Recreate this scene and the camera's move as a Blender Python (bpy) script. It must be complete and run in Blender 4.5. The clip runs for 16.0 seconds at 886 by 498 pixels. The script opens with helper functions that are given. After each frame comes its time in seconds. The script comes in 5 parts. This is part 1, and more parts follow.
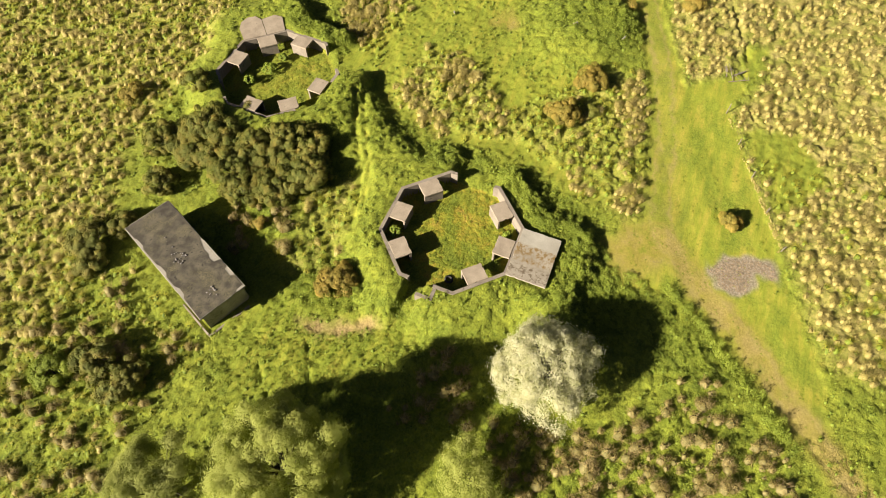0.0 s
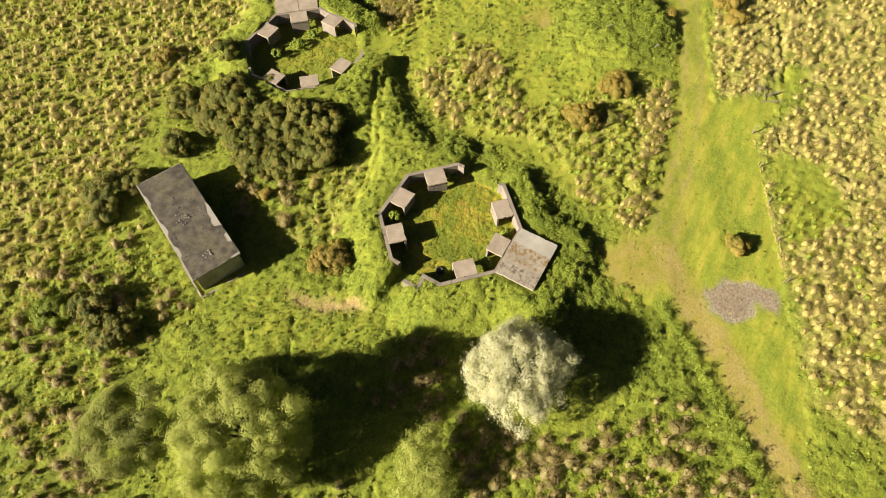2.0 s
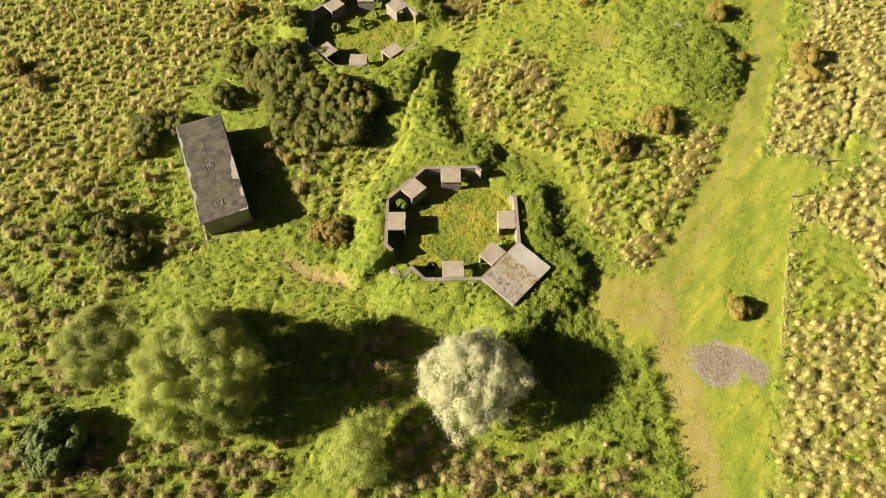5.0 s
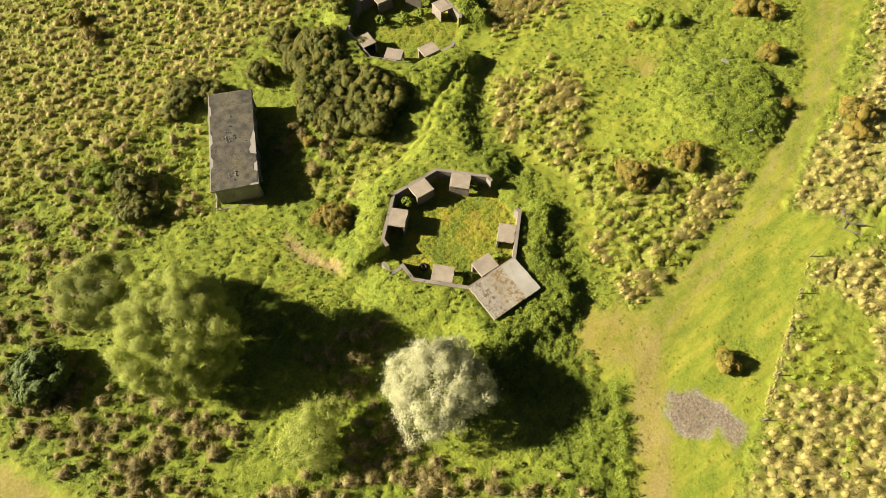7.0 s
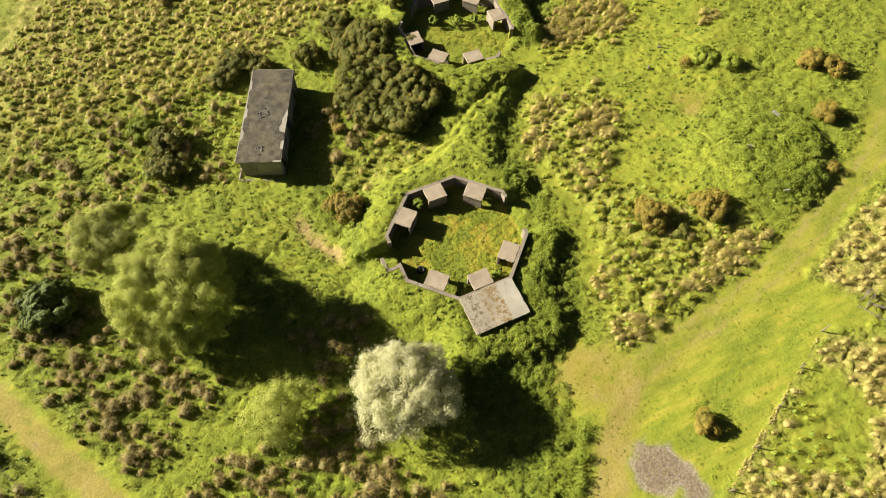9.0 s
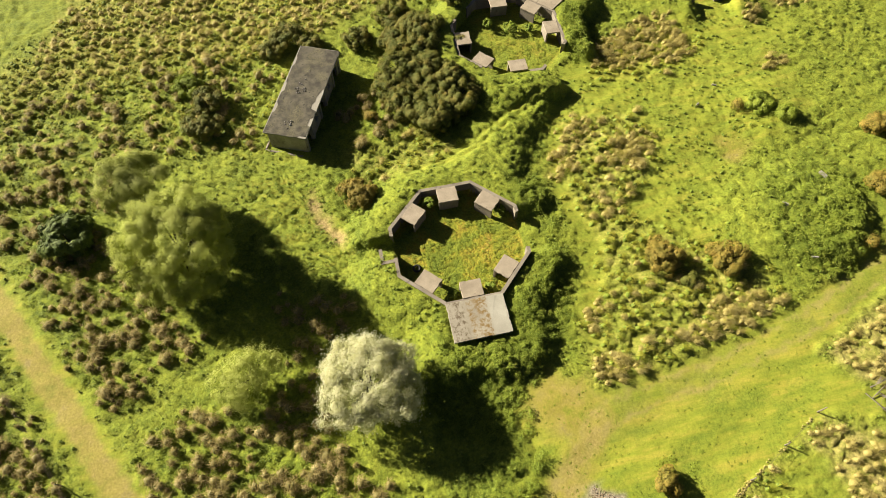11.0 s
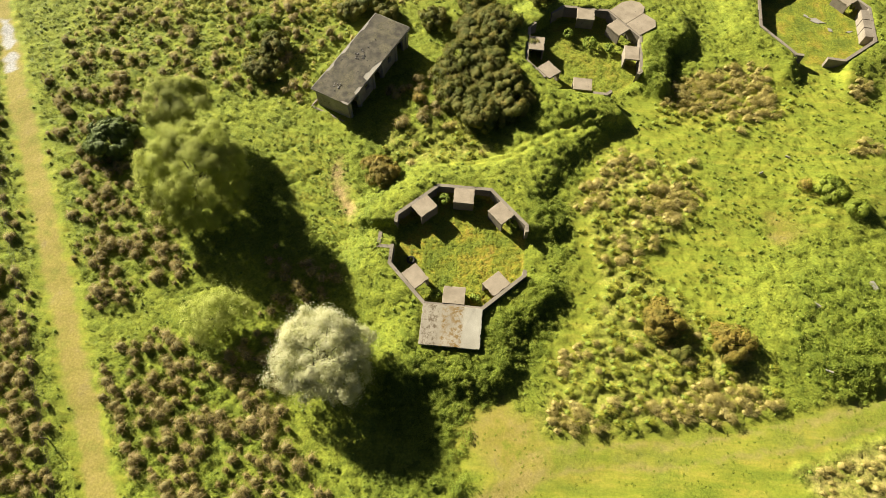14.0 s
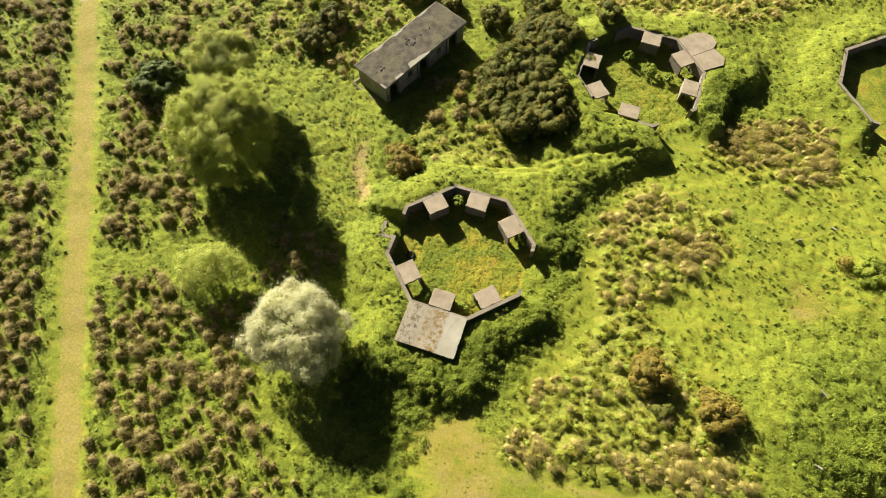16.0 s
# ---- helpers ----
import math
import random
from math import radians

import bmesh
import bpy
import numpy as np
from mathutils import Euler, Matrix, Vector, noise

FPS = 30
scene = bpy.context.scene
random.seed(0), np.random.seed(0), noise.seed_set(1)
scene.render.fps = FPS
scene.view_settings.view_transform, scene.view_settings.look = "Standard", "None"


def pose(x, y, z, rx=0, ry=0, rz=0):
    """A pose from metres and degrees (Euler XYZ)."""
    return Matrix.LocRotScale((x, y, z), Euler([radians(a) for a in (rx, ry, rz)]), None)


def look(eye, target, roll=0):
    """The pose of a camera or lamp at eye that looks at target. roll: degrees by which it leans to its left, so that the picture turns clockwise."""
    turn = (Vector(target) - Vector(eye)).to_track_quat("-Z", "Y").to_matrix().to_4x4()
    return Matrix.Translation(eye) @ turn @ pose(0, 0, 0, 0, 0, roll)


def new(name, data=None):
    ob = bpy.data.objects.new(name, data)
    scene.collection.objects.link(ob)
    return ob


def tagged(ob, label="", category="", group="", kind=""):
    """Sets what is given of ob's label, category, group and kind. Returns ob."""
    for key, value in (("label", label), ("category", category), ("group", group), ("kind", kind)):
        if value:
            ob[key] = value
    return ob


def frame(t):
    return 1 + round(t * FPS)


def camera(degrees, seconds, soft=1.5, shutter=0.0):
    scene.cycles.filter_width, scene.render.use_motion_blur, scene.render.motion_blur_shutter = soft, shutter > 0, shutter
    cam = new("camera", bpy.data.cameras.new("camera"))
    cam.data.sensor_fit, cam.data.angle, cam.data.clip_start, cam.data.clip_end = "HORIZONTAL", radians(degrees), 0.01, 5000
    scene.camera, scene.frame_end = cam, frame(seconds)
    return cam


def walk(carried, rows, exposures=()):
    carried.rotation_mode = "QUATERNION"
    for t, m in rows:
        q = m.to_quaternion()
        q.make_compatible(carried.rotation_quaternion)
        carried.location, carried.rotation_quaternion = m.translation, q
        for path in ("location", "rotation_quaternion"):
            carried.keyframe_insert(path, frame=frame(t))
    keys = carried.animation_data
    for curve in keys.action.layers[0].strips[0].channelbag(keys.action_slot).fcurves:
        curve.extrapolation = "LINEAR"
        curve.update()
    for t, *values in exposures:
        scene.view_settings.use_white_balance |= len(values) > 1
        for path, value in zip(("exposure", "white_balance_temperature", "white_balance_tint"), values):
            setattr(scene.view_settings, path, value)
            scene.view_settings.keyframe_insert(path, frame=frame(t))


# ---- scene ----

# ---- camera ----
cam = camera(72.76, 16.0, soft=0.5)
PATH = [
    (0, (-27.622, -10.334, 48.765), (-13.600, -4.733, 22.842), 0.58),
    (0.5, (-27.158, -11.313, 48.787), (-13.386, -5.267, 22.830), 0.39),
    (1, (-26.685, -12.280, 48.820), (-13.201, -5.782, 22.821), 0.26),
    (1.5, (-26.213, -13.274, 48.863), (-13.106, -6.364, 22.777), 0.14),
    (2, (-25.704, -14.263, 48.934), (-12.997, -6.938, 22.763), 0.03),
    (2.5, (-25.127, -15.216, 49.063), (-12.783, -7.421, 22.855), -0.03),
    (3, (-24.481, -16.145, 49.240), (-12.475, -7.832, 23.035), -0.06),
    (3.5, (-23.795, -17.134, 49.394), (-12.196, -8.385, 23.146), -0.15),
    (4, (-23.067, -18.118, 49.522), (-11.907, -8.953, 23.227), -0.22),
    (6.5, (-18.481, -22.461, 49.698), (-9.596, -11.027, 23.424), -0.15),
    (7, (-17.332, -23.114, 49.884), (-8.999, -11.367, 23.567), -0.14),
    (7.5, (-16.194, -23.709, 50.065), (-8.457, -11.665, 23.700), -0.13),
    (8, (-15.031, -24.217, 50.253), (-7.897, -11.819, 23.883), -0.05),
    (8.5, (-13.841, -24.678, 50.417), (-7.333, -11.931, 24.051), 0.01),
    (11, (-7.025, -26.297, 50.619), (-4.102, -12.449, 24.167), -0.22),
    (11.5, (-5.658, -26.317, 50.643), (-3.458, -12.607, 24.050), -0.17),
    (12, (-4.301, -26.272, 50.638), (-2.799, -12.757, 23.897), -0.13),
    (12.5, (-2.965, -26.107, 50.615), (-2.168, -12.742, 23.769), -0.04),
    (13, (-1.683, -25.811, 50.619), (-1.618, -12.503, 23.733), 0.10),
    (13.5, (-0.323, -25.401, 50.634), (-0.945, -12.100, 23.751), 0.13),
    (14, (1.003, -24.899, 50.641), (-0.332, -11.628, 23.769), 0.13),
    (14.5, (2.335, -24.359, 50.586), (0.304, -11.262, 23.672), 0.07),
    (15, (3.623, -23.764, 50.470), (0.882, -10.914, 23.501), 0.05),
    (15.5, (4.843, -23.121, 50.300), (1.379, -10.555, 23.280), 0.04),
    (16, (5.986, -22.485, 50.133), (1.785, -10.243, 23.068), 0.05),
]
walk(cam, [(t, look(eye, target, roll)) for t, eye, target, roll in PATH],
     exposures=[(0.0, 1.68, 6500, 15), (8.0, 1.74, 6500, 11), (16.0, 1.79, 6500, 7)])

# ---- daylight ----
SUN_AZ, SUN_EL = radians(142), radians(25)      # where the sun stands, from +x anticlockwise, and its height
world = bpy.data.worlds.new("sky")
scene.world = world
world.use_nodes = True
sky = world.node_tree.nodes.new("ShaderNodeTexSky")
sky.sky_type = "NISHITA"
sky.sun_disc = False
sky.air_density, sky.dust_density = 0.3, 1.5
sky.sun_elevation, sky.sun_rotation = SUN_EL, math.pi / 2 - SUN_AZ
back = world.node_tree.nodes["Background"]
back.inputs["Strength"].default_value = 0.019
world.node_tree.links.new(sky.outputs["Color"], back.inputs["Color"])
sun_data = bpy.data.lights.new("sun", "SUN")
sun_data.energy, sun_data.angle, sun_data.color = 4.85, radians(0.6), (1.0, 0.90, 0.72)
sun = new("sun", sun_data)
sun.matrix_world = look((0, 0, 80), (-math.cos(SUN_AZ) * math.cos(SUN_EL), -math.sin(SUN_AZ) * math.cos(SUN_EL), 80 - math.sin(SUN_EL)))
scene.view_settings.exposure = 1.76


# ---- materials ----
def ramp(nodes, stops):
    node = nodes.new("ShaderNodeValToRGB")
    while len(node.color_ramp.elements) < len(stops):
        node.color_ramp.elements.new(0.5)
    for e, (at, colour) in zip(node.color_ramp.elements, stops):
        e.position, e.color = at, (*colour, 1)
    return node


def noise_node(nt, coords, scale, detail=4.0, rough=0.55):
    n = nt.nodes.new("ShaderNodeTexNoise")
    n.inputs["Scale"].default_value, n.inputs["Detail"].default_value, n.inputs["Roughness"].default_value = scale, detail, rough
    nt.links.new(coords, n.inputs["Vector"])
    return n


def mix_colour(nt, factor, a, b, blend="MIX"):
    m = nt.nodes.new("ShaderNodeMix")
    m.data_type, m.blend_type = "RGBA", blend
    for socket, v in ((m.inputs[0], factor), (m.inputs[6], a), (m.inputs[7], b)):
        if isinstance(v, (int, float)):
            socket.default_value = v
        elif isinstance(v, tuple):
            socket.default_value = (*v, 1)
        else:
            nt.links.new(v, socket)
    return m.outputs[2]


def base_material(name, rough):
    m = bpy.data.materials.new(name)
    m.use_nodes = True
    nt = m.node_tree
    bsdf = nt.nodes["Principled BSDF"]
    bsdf.inputs["Roughness"].default_value = rough
    bsdf.inputs["Specular IOR Level"].default_value = 0.25
    geo = nt.nodes.new("ShaderNodeNewGeometry")
    return m, nt, bsdf, geo


def surface(name, stops, scale, fine, rough=0.9, bump=0.3, stain=None, stain_scale=1.2, stain_at=0.6):
    """A weathered surface: broad and fine mottling, relief, and stains with their own outline."""
    m, nt, bsdf, geo = base_material(name, rough)
    pos = geo.outputs["Position"]
    broad = noise_node(nt, pos, scale, 5)
    small = noise_node(nt, pos, fine, 6, 0.7)
    r = ramp(nt.nodes, stops)
    nt.links.new(broad.outputs["Fac"], r.inputs["Fac"])
    grain = ramp(nt.nodes, [(0.3, (0.72, 0.72, 0.72)), (0.7, (1.2, 1.2, 1.2))])
    nt.links.new(small.outputs["Fac"], grain.inputs["Fac"])
    colour = mix_colour(nt, 1.0, r.outputs["Color"], grain.outputs["Color"], "MULTIPLY")
    if stain:
        s = noise_node(nt, pos, stain_scale, 8, 0.7)
        sr = ramp(nt.nodes, [(stain_at, (0, 0, 0)), (stain_at + 0.08, (1, 1, 1))])
        nt.links.new(s.outputs["Fac"], sr.inputs["Fac"])
        colour = mix_colour(nt, sr.outputs["Color"], colour, stain)
    nt.links.new(colour, bsdf.inputs["Base Color"])
    b = nt.nodes.new("ShaderNodeBump")
    b.inputs["Strength"].default_value, b.inputs["Distance"].default_value = bump, 0.03
    nt.links.new(small.outputs["Fac"], b.inputs["Height"])
    nt.links.new(b.outputs["Normal"], bsdf.inputs["Normal"])
    return m


def leafage(name, colours, scale=0.5, passing=0.25, rough=0.7, own=0.6):
    """Leaves and blades: each one its own shade, drifting over the plant, and letting some light through."""
    m, nt, bsdf, geo = base_material(name, rough)
    r = ramp(nt.nodes, [(i / max(1, len(colours) - 1), c) for i, c in enumerate(colours)])
    drift = noise_node(nt, geo.outputs["Position"], scale, 3)
    add = nt.nodes.new("ShaderNodeMath")
    add.operation = "MULTIPLY_ADD"
    nt.links.new(drift.outputs["Fac"], add.inputs[0])
    add.inputs[1].default_value = 1.5
    half = nt.nodes.new("ShaderNodeMath")
    half.operation = "MULTIPLY_ADD"
    nt.links.new(geo.outputs["Random Per Island"], half.inputs[0])
    half.inputs[1].default_value, half.inputs[2].default_value = own, -0.25 - 0.5 * own
    nt.links.new(half.outputs[0], add.inputs[2])
    nt.links.new(add.outputs[0], r.inputs["Fac"])
    nt.links.new(r.outputs["Color"], bsdf.inputs["Base Color"])
    thin = nt.nodes.new("ShaderNodeBsdfTranslucent")
    nt.links.new(r.outputs["Color"], thin.inputs["Color"])
    mix = nt.nodes.new("ShaderNodeMixShader")
    mix.inputs[0].default_value = passing
    nt.links.new(bsdf.outputs[0], mix.inputs[1])
    nt.links.new(thin.outputs[0], mix.inputs[2])
    nt.links.new(mix.outputs[0], nt.nodes["Material Output"].inputs["Surface"])
    return m


CONCRETE = surface("weathered concrete", [(0.3, (0.168, 0.143, 0.112)), (0.7, (0.252, 0.22, 0.175))], 0.9, 14, stain=(0.084, 0.0735, 0.049), stain_at=0.62)
SLAB = surface("pale roof concrete", [(0.3, (0.235, 0.195, 0.143)), (0.7, (0.325, 0.275, 0.208))], 1.1, 22, bump=0.5, stain=(0.14, 0.118, 0.083), stain_scale=2.0, stain_at=0.62)
PALE = surface("whitish worn concrete", [(0.3, (0.231, 0.217, 0.182)), (0.7, (0.301, 0.28, 0.238))], 0.7, 18, stain=(0.154, 0.14, 0.105), stain_at=0.66)

def mossy():
    """Worn concrete with dry moss in drifts along its formwork lines."""
    m = surface("mossy worn concrete", [(0.3, (0.231, 0.217, 0.182)), (0.7, (0.308, 0.294, 0.252))], 0.7, 18)
    nt = m.node_tree
    bsdf = nt.nodes["Principled BSDF"]
    under = bsdf.inputs["Base Color"].links[0].from_socket
    at = nt.nodes.new("ShaderNodeTexCoord")
    split = nt.nodes.new("ShaderNodeSeparateXYZ")
    nt.links.new(at.outputs["Object"], split.inputs[0])
    wide = nt.nodes.new("ShaderNodeMapRange")
    wide.inputs["From Min"].default_value, wide.inputs["From Max"].default_value = -2.6, 2.6
    nt.links.new(split.outputs["Y"], wide.inputs["Value"])
    blot, dust = noise_node(nt, at.outputs["Object"], 2.6, 9, 0.75), noise_node(nt, at.outputs["Object"], 0.9, 3)
    tint = ramp(nt.nodes, [(0.0, (0.98, 0.93, 0.86)), (0.62, (0.96, 0.91, 0.82)), (0.72, (1.15, 1.15, 1.12))])
    nt.links.new(wide.outputs["Result"], tint.inputs["Fac"])
    under = mix_colour(nt, 1.0, under, tint.outputs["Color"], "MULTIPLY")
    for bands, shade, cut in (([(0.0, 0), (0.04, 0.9), (0.24, 1), (0.30, 0.2), (0.34, 0), (1.0, 0)], (0.105, 0.0805, 0.0525), 0.485), ([(0.0, 0), (0.32, 0), (0.37, 1), (0.44, 0.5), (0.52, 0.85), (0.60, 1), (0.68, 0.9), (0.70, 0)], (0.161, 0.101, 0.0315), 0.465)):
        band = ramp(nt.nodes, [(p, (v, v, v)) for p, v in bands])
        nt.links.new(wide.outputs["Result"], band.inputs["Fac"])
        edge = ramp(nt.nodes, [(cut, (0, 0, 0)), (cut + 0.09, (1, 1, 1))])
        nt.links.new(blot.outputs["Fac"], edge.inputs["Fac"])
        both = mix_colour(nt, 1.0, band.outputs["Color"], edge.outputs["Color"], "MULTIPLY")
        under = mix_colour(nt, both, under, shade)
    nt.links.new(under, bsdf.inputs["Base Color"])
    return m


def lichened(m):
    """Greenish tan lichen in loose patches over a surface."""
    nt = m.node_tree
    bsdf = nt.nodes["Principled BSDF"]
    under = bsdf.inputs["Base Color"].links[0].from_socket
    at = nt.nodes.new("ShaderNodeTexCoord").outputs["Object"]
    patches, specks = noise_node(nt, at, 0.55, 3), noise_node(nt, at, 9.0, 6, 0.8)
    a, b = ramp(nt.nodes, [(0.48, (0, 0, 0)), (0.64, (1, 1, 1))]), ramp(nt.nodes, [(0.46, (0, 0, 0)), (0.6, (1, 1, 1))])
    nt.links.new(patches.outputs["Fac"], a.inputs["Fac"])
    nt.links.new(specks.outputs["Fac"], b.inputs["Fac"])
    nt.links.new(mix_colour(nt, mix_colour(nt, 1.0, a.outputs["Color"], b.outputs["Color"], "MULTIPLY"), under, (0.155, 0.14, 0.075)), bsdf.inputs["Base Color"])
    return m


MOSSY = mossy()
FELT = lichened(surface("old roofing felt", [(0.36, (0.046, 0.041, 0.031)), (0.5, (0.074, 0.066, 0.049)), (0.64, (0.112, 0.1, 0.071))], 1.6, 22, bump=1.0, stain=(0.03, 0.028, 0.022), stain_scale=3.2, stain_at=0.56))
PLASTER = surface("stained rendered wall", [(0.3, (0.21, 0.19, 0.155)), (0.7, (0.37, 0.34, 0.28))], 0.8, 11, stain=(0.09, 0.08, 0.06), stain_at=0.6)
CRUSHED = surface("crushed stone", [(0.3, (0.15, 0.105, 0.062)), (0.7, (0.34, 0.26, 0.165))], 2.5, 18)
STONE = surface("grey rubble", [(0.3, (0.158, 0.147, 0.137)), (0.7, (0.336, 0.315, 0.294))], 2.0, 18)
RUBBER = surface("old tyre rubber", [(0.3, (0.021, 0.021, 0.021)), (0.7, (0.042, 0.042, 0.0385))], 5, 30)
TIMBER = surface("grey fence timber", [(0.3, (0.11, 0.095, 0.07)), (0.7, (0.21, 0.18, 0.14))], 4, 30)
BARK = surface("bark", [(0.3, (0.035, 0.0294, 0.021)), (0.7, (0.077, 0.063, 0.0455))], 3, 18, bump=0.8)
WIRE = surface("rusty wire", [(0.3, (0.07, 0.049, 0.035)), (0.7, (0.112, 0.084, 0.063))], 9, 40)
BLOSSOM = leafage("white blossom", [(0.33, 0.36, 0.14), (0.53, 0.53, 0.30), (0.66, 0.65, 0.43), (0.74, 0.72, 0.54)], 1.6, 0.6, own=0.4)
WILLOW = leafage("pale willow leaves", [(0.27, 0.307, 0.0589), (0.355, 0.394, 0.0884), (0.432, 0.462, 0.123), (0.5, 0.52, 0.157)], 0.8, 0.6, own=0.18)
WILLOW_DULL = leafage("dull willow leaves", [(0.23, 0.262, 0.0598), (0.313, 0.34, 0.0874), (0.386, 0.405, 0.12)], 0.8, 0.6, own=0.18)
GORSE = leafage("gorse", [(0.068, 0.094, 0.013), (0.115, 0.132, 0.019), (0.178, 0.165, 0.027), (0.285, 0.195, 0.034)], 1.0, 0.2, own=0.25)
GORSE_BROWN = leafage("gorse with dry bloom", [(0.098, 0.097, 0.015), (0.178, 0.152, 0.023), (0.272, 0.204, 0.036), (0.37, 0.262, 0.052)], 1.0, 0.2, own=0.3)
DARK_LEAF = leafage("dark evergreen leaves", [(0.055, 0.08, 0.014), (0.10, 0.14, 0.024), (0.15, 0.19, 0.034)], 1.2, 0.15)
TAN = leafage("bleached tussock grass", [(0.29, 0.265, 0.055), (0.425, 0.365, 0.113), (0.525, 0.455, 0.175), (0.6, 0.54, 0.26)], 0.9, 0.55, own=0.22)
BROWN = leafage("brown rush", [(0.126, 0.122, 0.0233), (0.23, 0.187, 0.0508), (0.356, 0.28, 0.106), (0.493, 0.403, 0.191)], 0.9, 0.3, own=0.55)
OLIVE = leafage("olive tussock grass", [(0.19, 0.242, 0.0235), (0.312, 0.341, 0.0329), (0.443, 0.423, 0.0611), (0.563, 0.492, 0.132)], 0.7, 0.4, own=0.28)
# darker thatch tones for the shadow-casting cores added inside the tussocks
THATCH_CORE = leafage("dead thatch core", [(0.112, 0.106, 0.033), (0.174, 0.155, 0.055), (0.246, 0.213, 0.088)], 1.2, 0.05)
TAN_CORE = leafage("bleached thatch core", [(0.215, 0.181, 0.045), (0.294, 0.249, 0.0751), (0.371, 0.315, 0.113)], 1.2, 0.1)
GREEN_CORE = leafage("matted green core", [(0.0871, 0.124, 0.0143), (0.136, 0.186, 0.0213), (0.186, 0.236, 0.0261)], 1.2, 0.1)
GREEN = leafage("rank green grass", [(0.128, 0.168, 0.0201), (0.186, 0.236, 0.0269), (0.251, 0.292, 0.0348), (0.314, 0.325, 0.0504)], 0.3)
LUSH = leafage("lush bank grass", [(0.107, 0.155, 0.0172), (0.178, 0.236, 0.0242), (0.272, 0.328, 0.0345)], 0.35)
NETTLE = leafage("nettles and brambles", [(0.129, 0.175, 0.0216), (0.212, 0.268, 0.0302), (0.295, 0.345, 0.0389)], 0.4, 0.35)


# ---- building blocks ----
def link(name, bm, material, parent=None, label="", smooth=False):
    mesh = bpy.data.meshes.new(name)
    bmesh.ops.recalc_face_normals(bm, faces=bm.faces)
    bm.to_mesh(mesh)
    bm.free()
    mesh.materials.append(material)
    if smooth:
        mesh.shade_smooth()
    ob = new(name, mesh)
    if parent:
        ob.parent = parent
    return tagged(ob, label)


part = link


def thing(name, label, category, at=(0, 0, 0), turn=0.0, group="", kind=""):
    ob = new(name)
    ob.matrix_world = pose(*at, 0, 0, turn)
    return tagged(ob, label, category, group, kind)


def box(bm, x0, x1, y0, y1, z0, z1, bevel=0.02, turn=0.0, wear=0.0, rng=None):
    """A block with worn arrises; turn: degrees about the origin."""
    vs = [bm.verts.new((x, y, z)) for x in (x0, x1) for y in (y0, y1) for z in (z0, z1)]
    faces = [bm.faces.new([vs[i] for i in f]) for f in ((0, 1, 3, 2), (4, 6, 7, 5), (0, 4, 5, 1), (2, 3, 7, 6), (0, 2, 6, 4), (1, 5, 7, 3))]
    edges = list({e for f in faces for e in f.edges})
    if bevel:
        done = bmesh.ops.bevel(bm, geom=edges, offset=bevel, segments=1, affect="EDGES")
        vs = list({v for f in done["faces"] for v in f.verts})
    if wear and rng:
        for v in vs:
            v.co += Vector((rng.uniform(-wear, wear), rng.uniform(-wear, wear), rng.uniform(-wear, wear) * 0.6))
    if turn:
        bmesh.ops.rotate(bm, verts=vs, cent=(0, 0, 0), matrix=Matrix.Rotation(radians(turn), 3, "Z"))
    return vs


def slab(bm, x0, x1, y0, y1, z0, z1, rng, step=0.2, chip=0.022):
    """A cast slab with a chipped, uneven rim."""
    corner = [(x0, y0), (x1, y0), (x1, y1), (x0, y1)]
    rim = []
    for (ax, ay), (bx, by) in zip(corner, corner[1:] + corner[:1]):
        n = max(2, int(math.hypot(bx - ax, by - ay) / step))
        for i in range(n):
            lost = chip * rng.random() ** 2 * (2.5 if i == 0 else 1.0) + (0.06 if rng.random() < 0.05 else 0.0)
            px, py = ax + (bx - ax) * i / n, ay + (by - ay) * i / n
            mx, my = (x0 + x1) / 2 - px, (y0 + y1) / 2 - py
            far = math.hypot(mx, my)
            rim.append((px + mx / far * lost, py + my / far * lost, mx / far, my / far))
    rings = []
    for z, inset in ((z0, 0.0), (z1 - 0.03, 0.0), (z1, 0.03)):
        rings.append([bm.verts.new((px + mx * inset * rng.uniform(0.4, 1.4), py + my * inset * rng.uniform(0.4, 1.4), z + (rng.uniform(-0.008, 0.008) if z > z0 else 0))) for px, py, mx, my in rim])
    for a, b in zip(rings, rings[1:]):
        for i in range(len(rim)):
            j = (i + 1) % len(rim)
            bm.faces.new((a[i], a[j], b[j], b[i]))
    bm.faces.new(rings[0][::-1])
    bm.faces.new(rings[-1])


def prism(bm, outline, z0, z1):
    low = [bm.verts.new((x, y, z0)) for x, y in outline]
    top = [bm.verts.new((x, y, z1)) for x, y in outline]
    n = len(outline)
    bm.faces.new(low[::-1])
    bm.faces.new(top)
    for i in range(n):
        bm.faces.new((low[i], low[(i + 1) % n], top[(i + 1) % n], top[i]))


def tube(bm, points, radii, sides=7):
    rings = []
    for i, p in enumerate(points):
        p = Vector(p)
        way = Vector(points[min(i + 1, len(points) - 1)]) - Vector(points[max(i - 1, 0)])
        side = way.normalized().orthogonal()
        other = way.normalized().cross(side)
        rings.append([bm.verts.new(p + (side * math.cos(a) + other * math.sin(a)) * radii[i]) for a in (2 * math.pi * k / sides for k in range(sides))])
    for a, b in zip(rings, rings[1:]):
        for k in range(sides):
            bm.faces.new((a[k], a[(k + 1) % sides], b[(k + 1) % sides], b[k]))
    bm.faces.new(rings[0][::-1])
    bm.faces.new(rings[-1])


